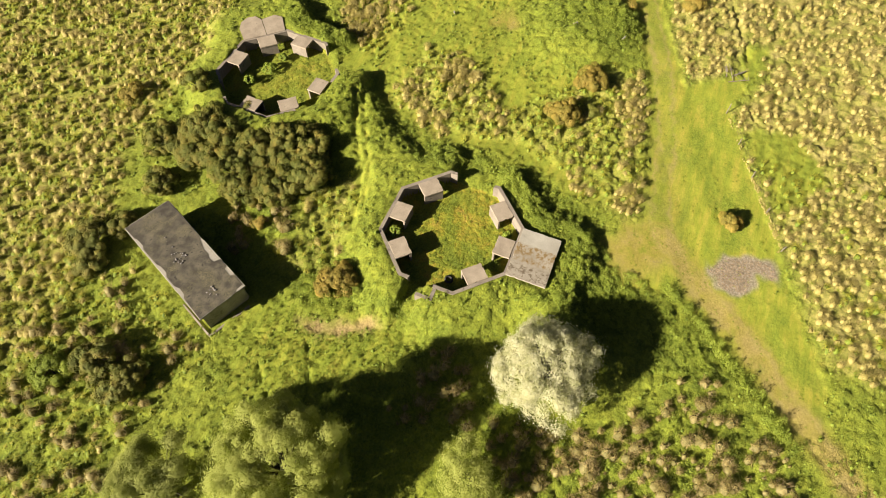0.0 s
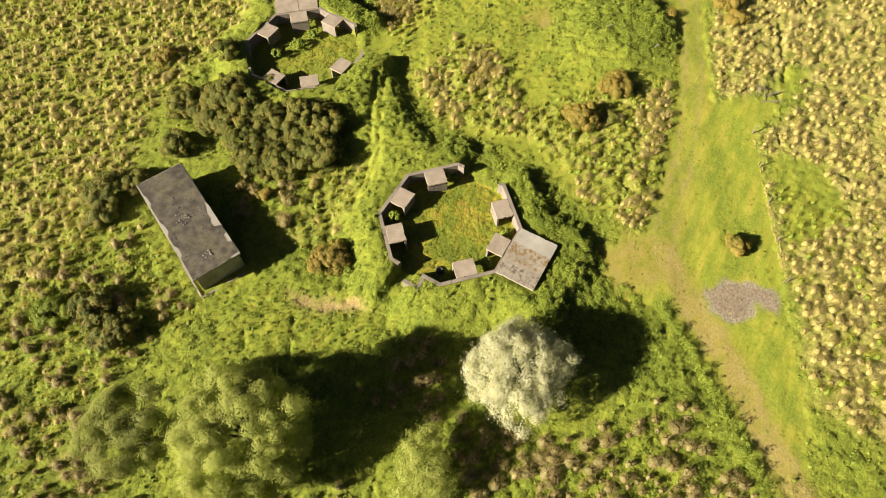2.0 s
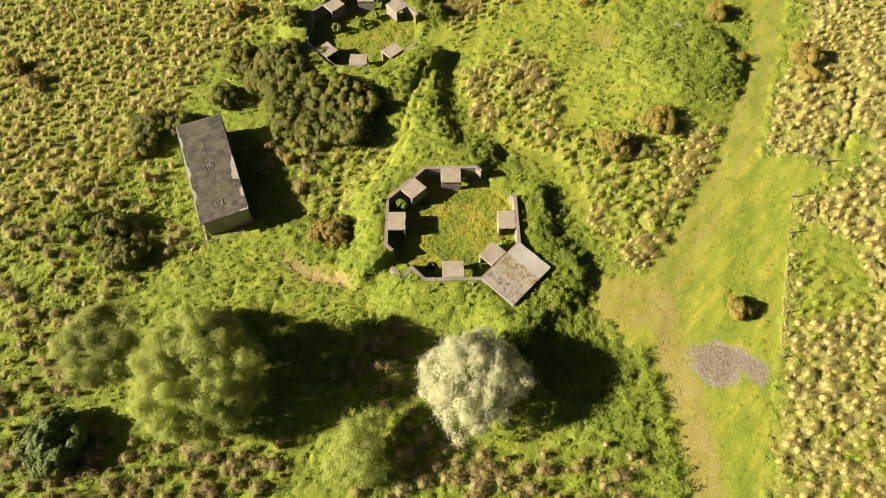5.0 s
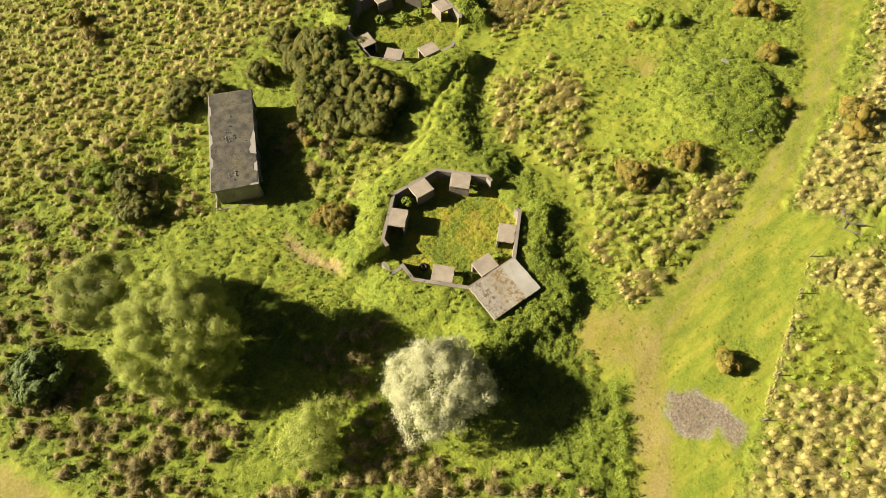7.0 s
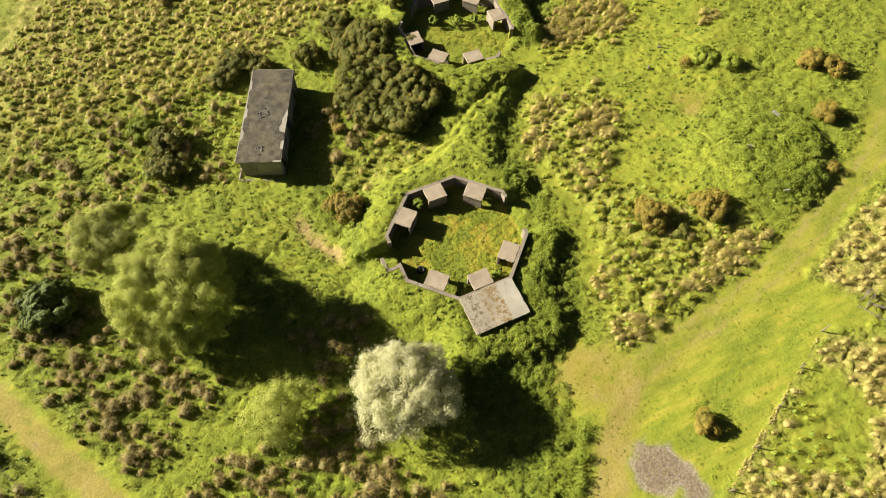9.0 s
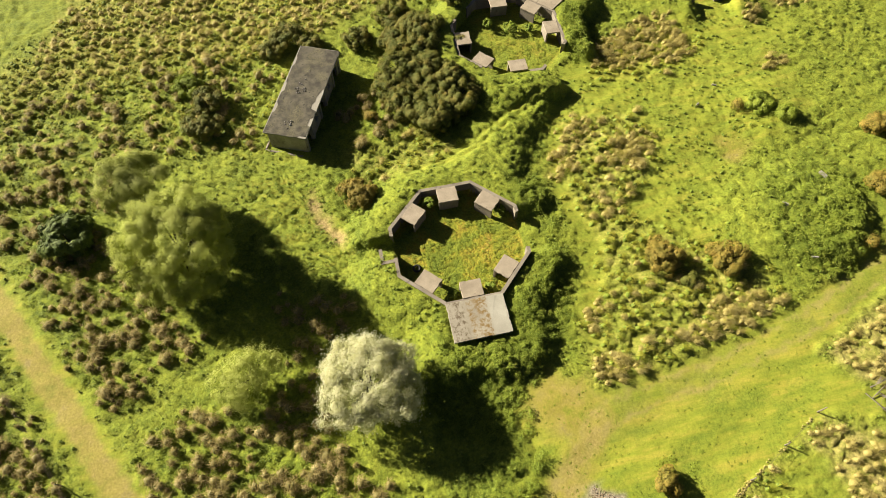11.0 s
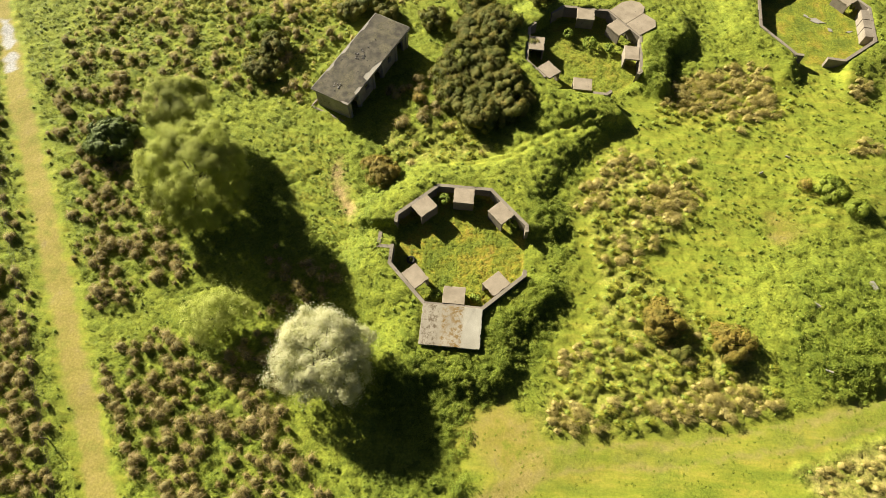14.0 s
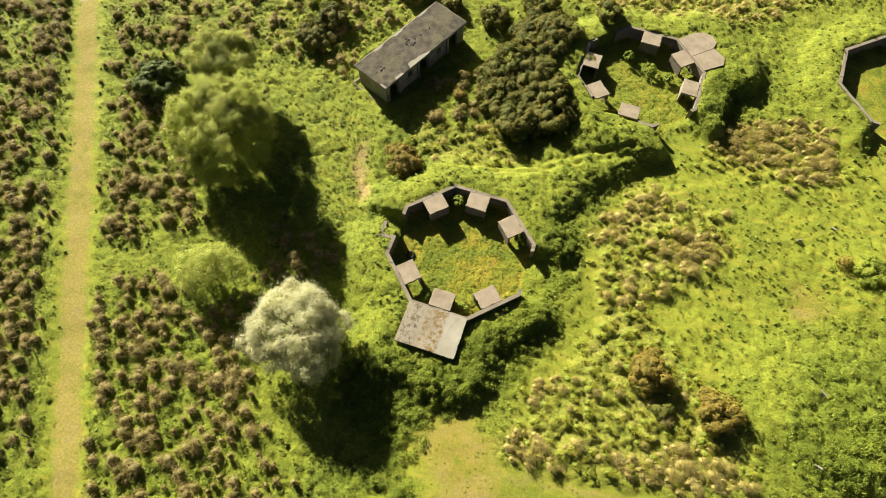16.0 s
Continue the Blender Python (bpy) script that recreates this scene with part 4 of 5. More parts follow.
tree("blossoming_tree", "round tree covered in white blossom", (-10.2, -12.2), (0.2, 0.2, 3.2),
     [(0, 0, 3.29, 3.01, 3.01, 2.16), (0.66, 1.13, 3.76, 2.35, 2.16, 1.69), (-1.79, -0.85, 2.82, 2.07, 2.07, 1.79), (1.79, -1.32, 3.1, 1.97, 1.97, 1.69), (-1.03, 1.88, 2.91, 2.07, 1.97, 1.79), (2.16, 1.32, 2.73, 1.60, 1.60, 1.50)],
     BLOSSOM, 88000, 0.46, 0.046, 0.24, 11, spray=0.5, ragged=0.35, sink=(0.68, 1.13), cover=2.4)
tree("willow_tree", "broad pale green willow with billowing crown", (-24.6, 2.9), (0.2, -0.2, 4.6),
     [(0.5, -0.2, 5.7, 2.8, 2.8, 2.4), (-2.1, 0.6, 5.0, 2.4, 2.5, 2.2), (1.4, 1.8, 5.8, 2.5, 2.5, 2.3), (-0.8, 2.4, 5.0, 2.5, 2.2, 2.2), (1.9, -1.3, 6.1, 2.2, 2.2, 2.2), (-1.9, -1.6, 3.0, 2.3, 2.2, 2.0),
      (0.6, -2.3, 3.6, 2.2, 1.9, 1.8), (-2.9, -0.4, 4.1, 1.8, 2.1, 1.9), (2.4, 0.6, 5.3, 1.7, 2.1, 1.9), (-0.9, -2.7, 2.0, 1.9, 1.4, 1.4), (-2.5, -1.7, 2.0, 1.6, 1.6, 1.4),
      (1.5, -1.7, 2.1, 1.8, 1.9, 1.8), (0.7, -2.5, 1.7, 1.8, 1.5, 1.6), (2.2, 0.1, 2.4, 1.7, 1.9, 1.9), (2.3, 1.6, 2.9, 1.6, 1.7, 1.8), (1.5, 3.0, 3.0, 1.7, 1.5, 1.8)],
     WILLOW, 175000, 0.6, 0.041, 0.32, 12, 2.0, 0.3, 0.45, (0.74, 1.1), 2.5)
tree("willow_tree", "small dull green willow behind the broad one", (-28.8, 10.6), (0.1, 0.1, 3.2),
     [(-0.9, 0.3, 4.3, 2.2, 2.1, 2.1), (1.2, 0.4, 4.5, 2.0, 2.1, 2.1), (0.1, -1.0, 3.6, 2.0, 1.8, 1.9), (0.2, 1.2, 3.8, 2.0, 1.8, 1.9)], WILLOW_DULL, 46000, 0.62, 0.043, 0.18, 13, 2.0, 0.35, 0.5, (0.76, 1.1), 2.8)
tree("willow_tree", "slender low willow with thin leaves among rushes", (-19.3, -9.9), (-0.5, 0.5, 2.0),
     [(-0.5, 0.7, 2.5, 1.7, 1.6, 1.2), (0.6, 1.3, 2.1, 1.5, 1.4, 1.2), (-1.7, 0.4, 2.0, 1.5, 1.5, 1.2), (-0.7, -0.6, 1.7, 1.6, 1.3, 1.1)], WILLOW, 17000, 0.42, 0.043, 0.09, 14, 2.0, 0.6, 0.7, (0.5, 1.15))


def bush(at, size, tall, material, label, seed, name="gorse_bush", leaf=0.054, group="gorse bushes", puff=0.4):
    rng = np.random.default_rng(seed)
    lobes = [(0, 0, tall * 0.42, size * 0.8, size * 0.8, tall * 0.5)]
    for i in range(3):
        a = rng.uniform(0, 6.28)
        lobes.append((math.cos(a) * size * 0.4, math.sin(a) * size * 0.4, tall * rng.uniform(0.3, 0.5), size * rng.uniform(0.45, 0.65), size * rng.uniform(0.45, 0.65), tall * rng.uniform(0.35, 0.5)))
    z = float(surface_height(*at)) - 0.08
    ob = thing(name, label, "bush", (at[0], at[1], z), group=group)
    n = int(7200 * size * size / 2.2)
    p, nrm, centres = crown_points(rng, lobes, n, puff, 0.5, (0.74, 1.12), 0.2, 0.08, 2.3)
    keep = p[:, 2] > 0.02
    v, f = leaves_at(p[keep], nrm[keep], leaf * rng.uniform(0.6, 1.3, int(keep.sum())), rng, 1.3)
    quick_mesh("foliage", v, [f], material, ob)
    bm = bmesh.new()
    for i in rng.choice(len(centres), min(9, len(centres)), replace=False):
        c = Vector(centres[i])
        tube(bm, [(0, 0, -0.2), tuple(c * 0.5), tuple(c)], [0.06, 0.04, 0.015], 5)
    part("woody_base", bm, BARK, ob)
    return ob


THICKET = [(-3.2, 20.4), (-1.4, 23.0), (0.4, 20.7), (2.4, 17.2), (0.6, 15.6), (1.6, 25.2), (-0.6, 27.0), (0.8, 29.6), (-1.0, 31.4), (-1.6, 17.6), (2.2, 19.6), (-0.4, 25.0), (1.8, 27.6), (3.4, 19.4), (-0.6, 20.0), (0.6, 23.2), (1.4, 21.6), (-0.2, 29.0), (1.2, 17.8), (0.3, 14.6), (3.9, 17.4), (2.5, 15.9)]
for i, at in enumerate(THICKET):
    bush(at, 2.1 + 0.35 * math.sin(i * 2.3), 2.0 + 0.4 * math.sin(i * 1.7), GORSE, "dark gorse bush in a dense thicket beside the hut", 30 + i)
for i, (at, size, tall, material, label) in enumerate([
        ((18.1, -5.6), 1.75, 1.7, GORSE_BROWN, "rounded gorse bush with rusty dry bloom in pasture"), ((23.7, -7.0), 1.7, 1.6, GORSE_BROWN, "rounded gorse bush with rusty dry bloom in pasture"),
        ((19.5, -8.2), 0.75, 0.8, GORSE, "small dark gorse bush in tussocky grass"), ((11.0, -24.1), 1.1, 1.2, GORSE_BROWN, "small rusty gorse bush beside a gravel patch"),
        ((-8.5, 7.4), 2.0, 1.6, GORSE_BROWN, "spreading rusty gorse bush on the bank's foot"), ((-13.4, 30.4), 2.2, 2.0, GORSE, "dark gorse bush behind the hut"), ((-10.9, 29.0), 1.5, 1.5, GORSE, "dark gorse bush behind the hut"),
        ((-15.2, 29.0), 1.5, 1.5, GORSE, "dark gorse bush behind the hut"), ((-5.3, 28.4), 1.7, 1.6, GORSE, "dark gorse bush by the thicket"), ((-23.2, 19.9), 2.2, 1.9, GORSE, "wide dark gorse bush in rough grass"),
        ((-22.4, 22.6), 1.9, 1.7, GORSE, "wide dark gorse bush in rough grass"), ((-24.8, 25.4), 1.7, 1.5, NETTLE, "green leafy bush beside dark gorse"), ((6.2, 31.5), 1.5, 1.8, GORSE, "dark gorse bush crowding the emplacement wall"),
        ((5.5, 25.1), 1.0, 1.3, GORSE, "dark gorse bush crowding the emplacement wall"), ((45.4, 4.2), 1.4, 1.4, GORSE_BROWN, "rusty gorse bush by the mown track"), ((47.0, 2.5), 1.4, 1.4, GORSE_BROWN, "rusty gorse bush by the mown track"),
        ((42.4, -13.2), 1.7, 1.6, GORSE_BROWN, "rusty gorse bush among bleached tussocks"), ((40.5, -15.0), 1.2, 1.2, GORSE_BROWN, "rusty gorse bush among bleached tussocks"), ((41.9, -2.6), 1.3, 1.3, GORSE_BROWN, "rusty gorse bush on the mound"),
        ((-19.2, 48.8), 1.3, 1.3, GORSE_BROWN, "lone rusty gorse bush in the far pasture"), ((-18.6, 45.4), 1.2, 1.2, GORSE_BROWN, "lone rusty gorse bush in the far pasture"), ((-5.7, 17.0), 0.6, 0.7, GORSE_BROWN, "small rusty shrub in the hut's shade")]):
    bush(at, size, tall, material, label, 60 + i)
bush((-36.4, 8.4), 2.6, 2.4, DARK_LEAF, "dense dark evergreen shrub among rushes", 91, "evergreen_shrub", 0.075, "shrubs", 0.6)
bush((34.9, 9.6), 1.5, 0.6, NETTLE, "low green shrub on the mound", 92, "green_shrub", 0.06, "shrubs", 0.4)
bush((36.7, 7.6), 1.0, 0.6, NETTLE, "low green shrub on the mound", 93, "green_shrub", 0.06, "shrubs", 0.4)
bush((32.6, 9.8), 0.5, 0.7, GORSE_BROWN, "small rusty gorse bush on the mound", 94)
bush((3.4, 38.2), 1.3, 1.2, GORSE_BROWN, "bare rusty shrub in bleached grass", 95)
bush((37.5, -8.1), 0.42, 0.42, GORSE_BROWN, "small rusty gorse bush at the track's edge", 96)


def weed(at, size, tall, seed, label):
    rng = np.random.default_rng(seed)
    ob = thing("elder_sapling", label, "shrub", (at[0], at[1], float(surface_height(*at)) - 0.03), group="saplings")
    p, nrm, centres = crown_points(rng, [(0, 0, tall * 0.6, size, size, tall * 0.4)], 420, 0.2)
    v, f = leaves_at(p, nrm, 0.07 * rng.uniform(0.7, 1.3, len(p)), rng)
    quick_mesh("foliage", v, [f], LUSH, ob)
    bm = bmesh.new()
    for c in centres[:7]:
        tube(bm, [(0, 0, -0.1), tuple(Vector(c) * 0.6), tuple(c)], [0.025, 0.018, 0.008], 5)
    part("woody_base", bm, BARK, ob)


for i, (at, size, tall) in enumerate([((-1.9, 4.8), 0.45, 1.2), ((4.7, 3.2), 0.5, 0.6), ((-1.7, -4.9), 0.45, 0.7), ((1.9, -4.9), 0.4, 0.6), ((14.2, 25.9), 0.4, 0.8), ((9.7, 27.4), 0.5, 1.0), ((12.1, 26.4), 0.75, 0.9)]):
    weed(at, size, tall, 200 + i, "green sapling growing against the concrete wall" if i < 6 else "bushy green sapling on the emplacement floor")


# ---- grass and rank growth ----
def scatter(rng, density, cell):
    """Jittered places over the visible plan, kept by chance density(x, y)."""
    xs, ys = np.arange(-64, 68, cell), np.arange(-44, 70, cell)
    gx, gy = np.meshgrid(xs, ys)
    x = gx.ravel() + rng.uniform(-0.5, 0.5, gx.size) * cell
    y = gy.ravel() + rng.uniform(-0.5, 0.5, gx.size) * cell
    d = density(x, y) * free_ground(x, y) * (polygon_edge(x, y, VIEW) < 0)
    keep = rng.uniform(size=len(x)) < d
    return x[keep], y[keep]


def on_hummocks(rng, density):
    """The crowns of the hummocks over the visible plan, kept by chance density(x, y)."""
    i, j = np.meshgrid(np.arange(math.floor(-64 / LUMP), 68 / LUMP), np.arange(math.floor(-44 / LUMP), 70 / LUMP))
    i, j = i.ravel(), j.ravel()
    x, y = (i + 0.02 + 0.96 * hashed(i, j, 1)) * LUMP, (j + 0.02 + 0.96 * hashed(i, j, 2)) * LUMP
    d = density(x, y) * free_ground(x, y) * (polygon_edge(x, y, VIEW) < 0) * (hashed(i, j, 4) < 0.82)
    keep = rng.uniform(size=len(x)) < d
    return x[keep], y[keep]


WIND = (0.98, -0.18)


def tufts(name, label, rng, x, y, per, tall, spread, width, material, comb=0.0, loose=0.25, even=0.3, upright=0.0):
    """Clumps of grass: blades that rise together in the middle and arch over to the ground all round; comb: how far they lie over to one side."""
    n = len(x) * per
    k = np.repeat(np.arange(len(x)), per)
    vigour = np.repeat(rng.uniform(1 - even, 1 + even, len(x)), per)
    az = rng.uniform(0, 2 * math.pi, n)
    out = spread * vigour * (1 - loose * rng.uniform(0, 1, n) ** 0.7 * 2)
    high = tall * vigour * rng.uniform(0.75, 1.1, n)
    lean = np.stack([np.full(n, WIND[0]), np.full(n, WIND[1])], 1) * (comb * spread * vigour)[:, None]
    turn = np.repeat(rng.normal(0, 0.35, len(x)), per)
    lean = np.stack([lean[:, 0] * np.cos(turn) - lean[:, 1] * np.sin(turn), lean[:, 0] * np.sin(turn) + lean[:, 1] * np.cos(turn)], 1)
    way = np.stack([np.cos(az), np.sin(az)], 1)
    root = np.stack([x[k], y[k]], 1) + rng.normal(0, 0.12 * spread, (n, 2))
    start = root + way * (0.06 * out)[:, None]
    mid = root + way * (0.6 * out)[:, None] + lean * 0.6
    tip = root + way * out[:, None] + lean
    side = np.stack([-(way + lean)[:, 1], (way + lean)[:, 0]], 1) + rng.normal(0, 0.2, (n, 2))
    side /= np.linalg.norm(side, axis=1, keepdims=True) + 1e-6
    w = (width * rng.uniform(0.6, 1.4, n))[:, None]

    def lift(p, h, q=None):
        z = surface_height(*(p if q is None else q).T)
        return np.concatenate([p, (z + h)[:, None]], 1)
    rise = rng.uniform(0.3, 0.75, n) * (1 - upright) + rng.uniform(0.75, 1.15, n) * upright
    v = np.stack([lift(start, high * (0.85 - 0.6 * upright)), lift(mid + side * w, high * (0.9 - 0.1 * upright), mid), lift(tip, rise * high, root * upright + tip * (1 - upright)), lift(mid - side * w, high * (0.9 - 0.1 * upright), mid)], 1).reshape(-1, 3)
    ob = quick_mesh(name, v, [np.arange(4 * n).reshape(n, 4)], material)
    return tagged(ob, label, "grass", kind="stuff")


def tussocks(name, label, rng, x, y, per, tall, wide, width, material, comb=0.2, even=0.35, drape=0.6, core_size=0.52, thatch=None):
    """Dense clumps of fine blades: some fan up out of the heart, the rest fall from the crown to the rim; comb: how far the wind has laid them over."""
    thatch = thatch or THATCH_CORE
    n = len(x) * per
    k = np.repeat(np.arange(len(x)), per)
    vigour = rng.uniform(1 - even, 1 + even, len(x))
    high, radius = (tall * (0.35 + 0.65 * vigour) * rng.uniform(0.8, 1.2, len(x)))[k], (wide * vigour)[k]
    turn = rng.normal(0, 0.4, len(x))[k]
    lean = np.stack([WIND[0] * np.cos(turn) - WIND[1] * np.sin(turn), WIND[0] * np.sin(turn) + WIND[1] * np.cos(turn)], 1) * (comb * radius * rng.uniform(0.6, 1.4, n))[:, None]
    az = rng.uniform(0, 2 * math.pi, n)
    way = np.stack([np.cos(az), np.sin(az)], 1)
    start = az + rng.normal(0, 0.8, n)
    heart, base = np.stack([x[k], y[k]], 1), surface_height(x, y)[k]
    falls = rng.uniform(size=n) < drape
    f = np.sqrt(rng.uniform(0, 1, n))
    r0 = np.where(falls, rng.uniform(0.0, 0.6, n), 0.4 * f)
    h0 = np.where(falls, 0.92 - 0.4 * r0, -0.1)
    r1 = np.where(falls, r0 + rng.uniform(0.35, 0.6, n), (0.25 + 0.75 * f) * rng.uniform(0.75, 1.15, n))
    h1 = np.where(falls, h0 - rng.uniform(0.05, 0.5, n) * (0.5 + r0), (1.05 - 0.4 * f * f) * rng.uniform(0.75, 1.1, n))
    side = az + math.pi / 2 + rng.normal(0, 0.5, n)
    side = np.stack([np.cos(side), np.sin(side)], 1) * (width * rng.uniform(0.6, 1.4, n))[:, None]
    root = heart + np.stack([np.cos(start), np.sin(start)], 1) * (r0 * radius)[:, None] + lean * np.where(falls, 0.5, 0.0)[:, None]
    tip = heart + way * (r1 * radius)[:, None] + lean
    v = np.stack([np.concatenate([p, (base + high * h)[:, None]], 1) for p, h in ((root - side, h0), (root + side, h0), (tip, h1))], 1).reshape(-1, 3)
    blades = np.arange(3 * n).reshape(n, 3)
    # a solid matted core added inside each clump so that it casts a firm shadow
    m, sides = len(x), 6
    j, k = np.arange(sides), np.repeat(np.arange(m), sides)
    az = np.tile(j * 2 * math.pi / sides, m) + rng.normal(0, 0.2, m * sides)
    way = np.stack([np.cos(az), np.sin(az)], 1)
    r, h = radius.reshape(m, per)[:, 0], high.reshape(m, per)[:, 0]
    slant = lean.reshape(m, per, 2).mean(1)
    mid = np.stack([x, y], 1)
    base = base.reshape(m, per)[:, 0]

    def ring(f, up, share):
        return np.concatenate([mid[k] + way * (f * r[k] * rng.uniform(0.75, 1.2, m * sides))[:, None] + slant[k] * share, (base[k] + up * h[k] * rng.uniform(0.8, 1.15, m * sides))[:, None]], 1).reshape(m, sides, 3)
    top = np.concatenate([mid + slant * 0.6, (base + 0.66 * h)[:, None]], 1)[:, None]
    shadow_cores = np.concatenate([top, ring(core_size, 0.36, 0.4), ring(core_size, -0.2, 0.0)], 1).reshape(-1, 3)
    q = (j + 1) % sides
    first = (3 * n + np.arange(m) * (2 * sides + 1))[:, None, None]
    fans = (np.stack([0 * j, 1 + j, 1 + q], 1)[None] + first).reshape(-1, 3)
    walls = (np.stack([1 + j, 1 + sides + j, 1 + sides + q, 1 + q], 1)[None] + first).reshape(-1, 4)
    ob = quick_mesh(name, np.concatenate([v, shadow_cores]), [np.concatenate([blades, fans]), walls], material)
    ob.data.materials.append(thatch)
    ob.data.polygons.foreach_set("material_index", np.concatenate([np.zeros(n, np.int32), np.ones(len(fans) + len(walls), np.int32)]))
    return tagged(ob, label, "grass", kind="stuff")


def chance(x, y):
    return hashed(np.floor(x * 7), np.floor(y * 7), 9)


def clear_of_tracks(x, y):
    return (1 - 0.85 * any_of(x, y, DIRT, 0.3)) * (1 - np.clip(any_of(x, y, MOWN, 0.5) * 1.3, 0, 1)) * (1 - 0.9 * any_of(x, y, WORN, 0.8)) * (1 - lane(x, y, ROAD, [1.5] * 5)) * (1 - any_of(x, y, GRAVEL, 0.6)) * (1 - np.maximum(lane(x, y, GROOVES[3], [0.28] * 5, 0.2), lane(x, y, GROOVES[4], [0.28] * 4, 0.2))) * (1 - np.maximum(lane(x, y, GROOVES[0], [0.3] * 4, 0.15), lane(x, y, GROOVES[1], [0.3] * 3, 0.15)))


rng = np.random.default_rng(5)
straw_share = lambda x, y: np.clip(np.where((x > -4) & (y < 10), 0.82, 0.8) + 0.8 * ripple(x, y, 6, 2.0), np.where((x > -4) & (y < 10), 0.35, 0.15), 0.97) * (1 - any_of(x, y, LAWN, 0.8))
x, y = on_hummocks(rng, lambda x, y: any_of(x, y, TAN_AREAS, 1.2) * clear_of_tracks(x, y) * (chance(x, y) < straw_share(x, y)))
tussocks("bleached_tussocks", "bleached straw-coloured tussock grass covering rough pasture", rng, x, y, 64, 0.43, 0.52, 0.021, TAN, 0.6, 0.4, core_size=0.45, thatch=TAN_CORE)
x, y = scatter(rng, lambda x, y: np.maximum(0.5 * any_of(x, y, TAN_AREAS[:2], 1.2) * straw_share(x, y) ** 2, any_of(x, y, FIELD, 1.5) * np.clip(0.15 + 0.7 * ripple(x, y, 5, 4.0), 0, 0.6)) * clear_of_tracks(x, y), 0.85)
tussocks("bleached_tussocks", "low bleached straw grass between the tussocks", rng, x, y, 46, 0.42, 0.44, 0.021, TAN, 0.6, core_size=0.42, thatch=TAN_CORE)
x, y = on_hummocks(rng, lambda x, y: np.maximum(any_of(x, y, OLIVE_AREAS, 0.8), any_of(x, y, TAN_AREAS, 1.2) * (chance(x, y) >= straw_share(x, y)) * (x < 20)) * clear_of_tracks(x, y))
tussocks("olive_tussocks", "olive green tussock grass combed by the wind", rng, x, y, 52, 0.36, 0.46, 0.021, OLIVE, 0.8, core_size=0.42, thatch=GREEN_CORE)
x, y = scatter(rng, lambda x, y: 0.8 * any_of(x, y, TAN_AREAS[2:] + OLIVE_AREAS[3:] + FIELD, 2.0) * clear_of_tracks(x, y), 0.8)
tussocks("olive_tussocks", "olive green grass domes between bleached tussocks", rng, x, y, 36, 0.29, 0.46, 0.022, OLIVE, 0.6, 0.4, core_size=0.42, thatch=GREEN_CORE)
x, y = on_hummocks(rng, lambda x, y: np.maximum(0.8 * any_of(x, y, STRAW, 0.8), 0.14 * any_of(x, y, OLIVE_AREAS, 0.8)) * clear_of_tracks(x, y))
tussocks("straw_tussocks", "straw-coloured tussocks scattered in olive grass", rng, x, y, 120, 0.5, 0.54, 0.02, TAN, 0.7, 0.45, core_size=0.45, thatch=TAN_CORE)
x, y = scatter(rng, lambda x, y: 0.85 * any_of(x, y, STRAW, 0.5) * clear_of_tracks(x, y), 0.62)
tussocks("straw_tussocks", "close straw grass laid over by the wind", rng, x, y, 60, 0.42, 0.4, 0.02, TAN, 0.8, 0.45, core_size=0.4, thatch=TAN_CORE)
x, y = on_hummocks(rng, lambda x, y: any_of(x, y, BROWN_AREAS, 1.0) * clear_of_tracks(x, y) * np.clip(0.74 + 1.0 * ripple(x, y, 7, 1.0), 0.22, 1.0) * (1 - 0.6 * any_of(x, y, FIELD, 1.5)))
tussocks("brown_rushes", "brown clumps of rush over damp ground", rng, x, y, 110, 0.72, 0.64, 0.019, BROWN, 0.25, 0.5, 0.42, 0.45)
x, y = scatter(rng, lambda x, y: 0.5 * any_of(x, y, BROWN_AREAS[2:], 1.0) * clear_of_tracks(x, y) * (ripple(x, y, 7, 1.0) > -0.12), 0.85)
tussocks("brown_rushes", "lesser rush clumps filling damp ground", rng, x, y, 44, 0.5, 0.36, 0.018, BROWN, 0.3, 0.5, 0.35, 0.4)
x, y = scatter(rng, lambda x, y: clear_of_tracks(x, y) * np.clip(0.6 + 0.5 * ripple(x, y, 6, 6.0), 0.2, 1) * (1 - 0.5 * any_of(x, y, TAN_AREAS, 1.0)) * (1 - 0.5 * any_of(x, y, BROWN_AREAS, 1.0)) * (1 - 0.6 * any_of(x, y, STRIP, 0.6)) * (1 - 0.35 * any_of(x, y, SHORT, 1.0)), 0.54)
tufts("rank_grass", "rank green grass in small uneven tufts", rng, x, y, 9, 0.2, 0.25, 0.023, GREEN, 0.5, 0.25, 0.4, 0.2)
x, y = scatter(rng, lambda x, y: np.maximum(any_of(x, y, LUSH_AREAS, 1.0), 0.5 * any_of(x, y, BROWN_AREAS, 1.0) * (ripple(x, y, 7, 1.0) < 0.1)) * clear_of_tracks(x, y) * np.clip(0.7 + 0.5 * ripple(x, y, 4, 2.0), 0.3, 1), 0.37)
tufts("lush_grass", "lush deep green grass on banks and hollows", rng, x, y, 12, 0.2, 0.23, 0.023, LUSH, 0.3, 0.25, 0.4, 0.2)


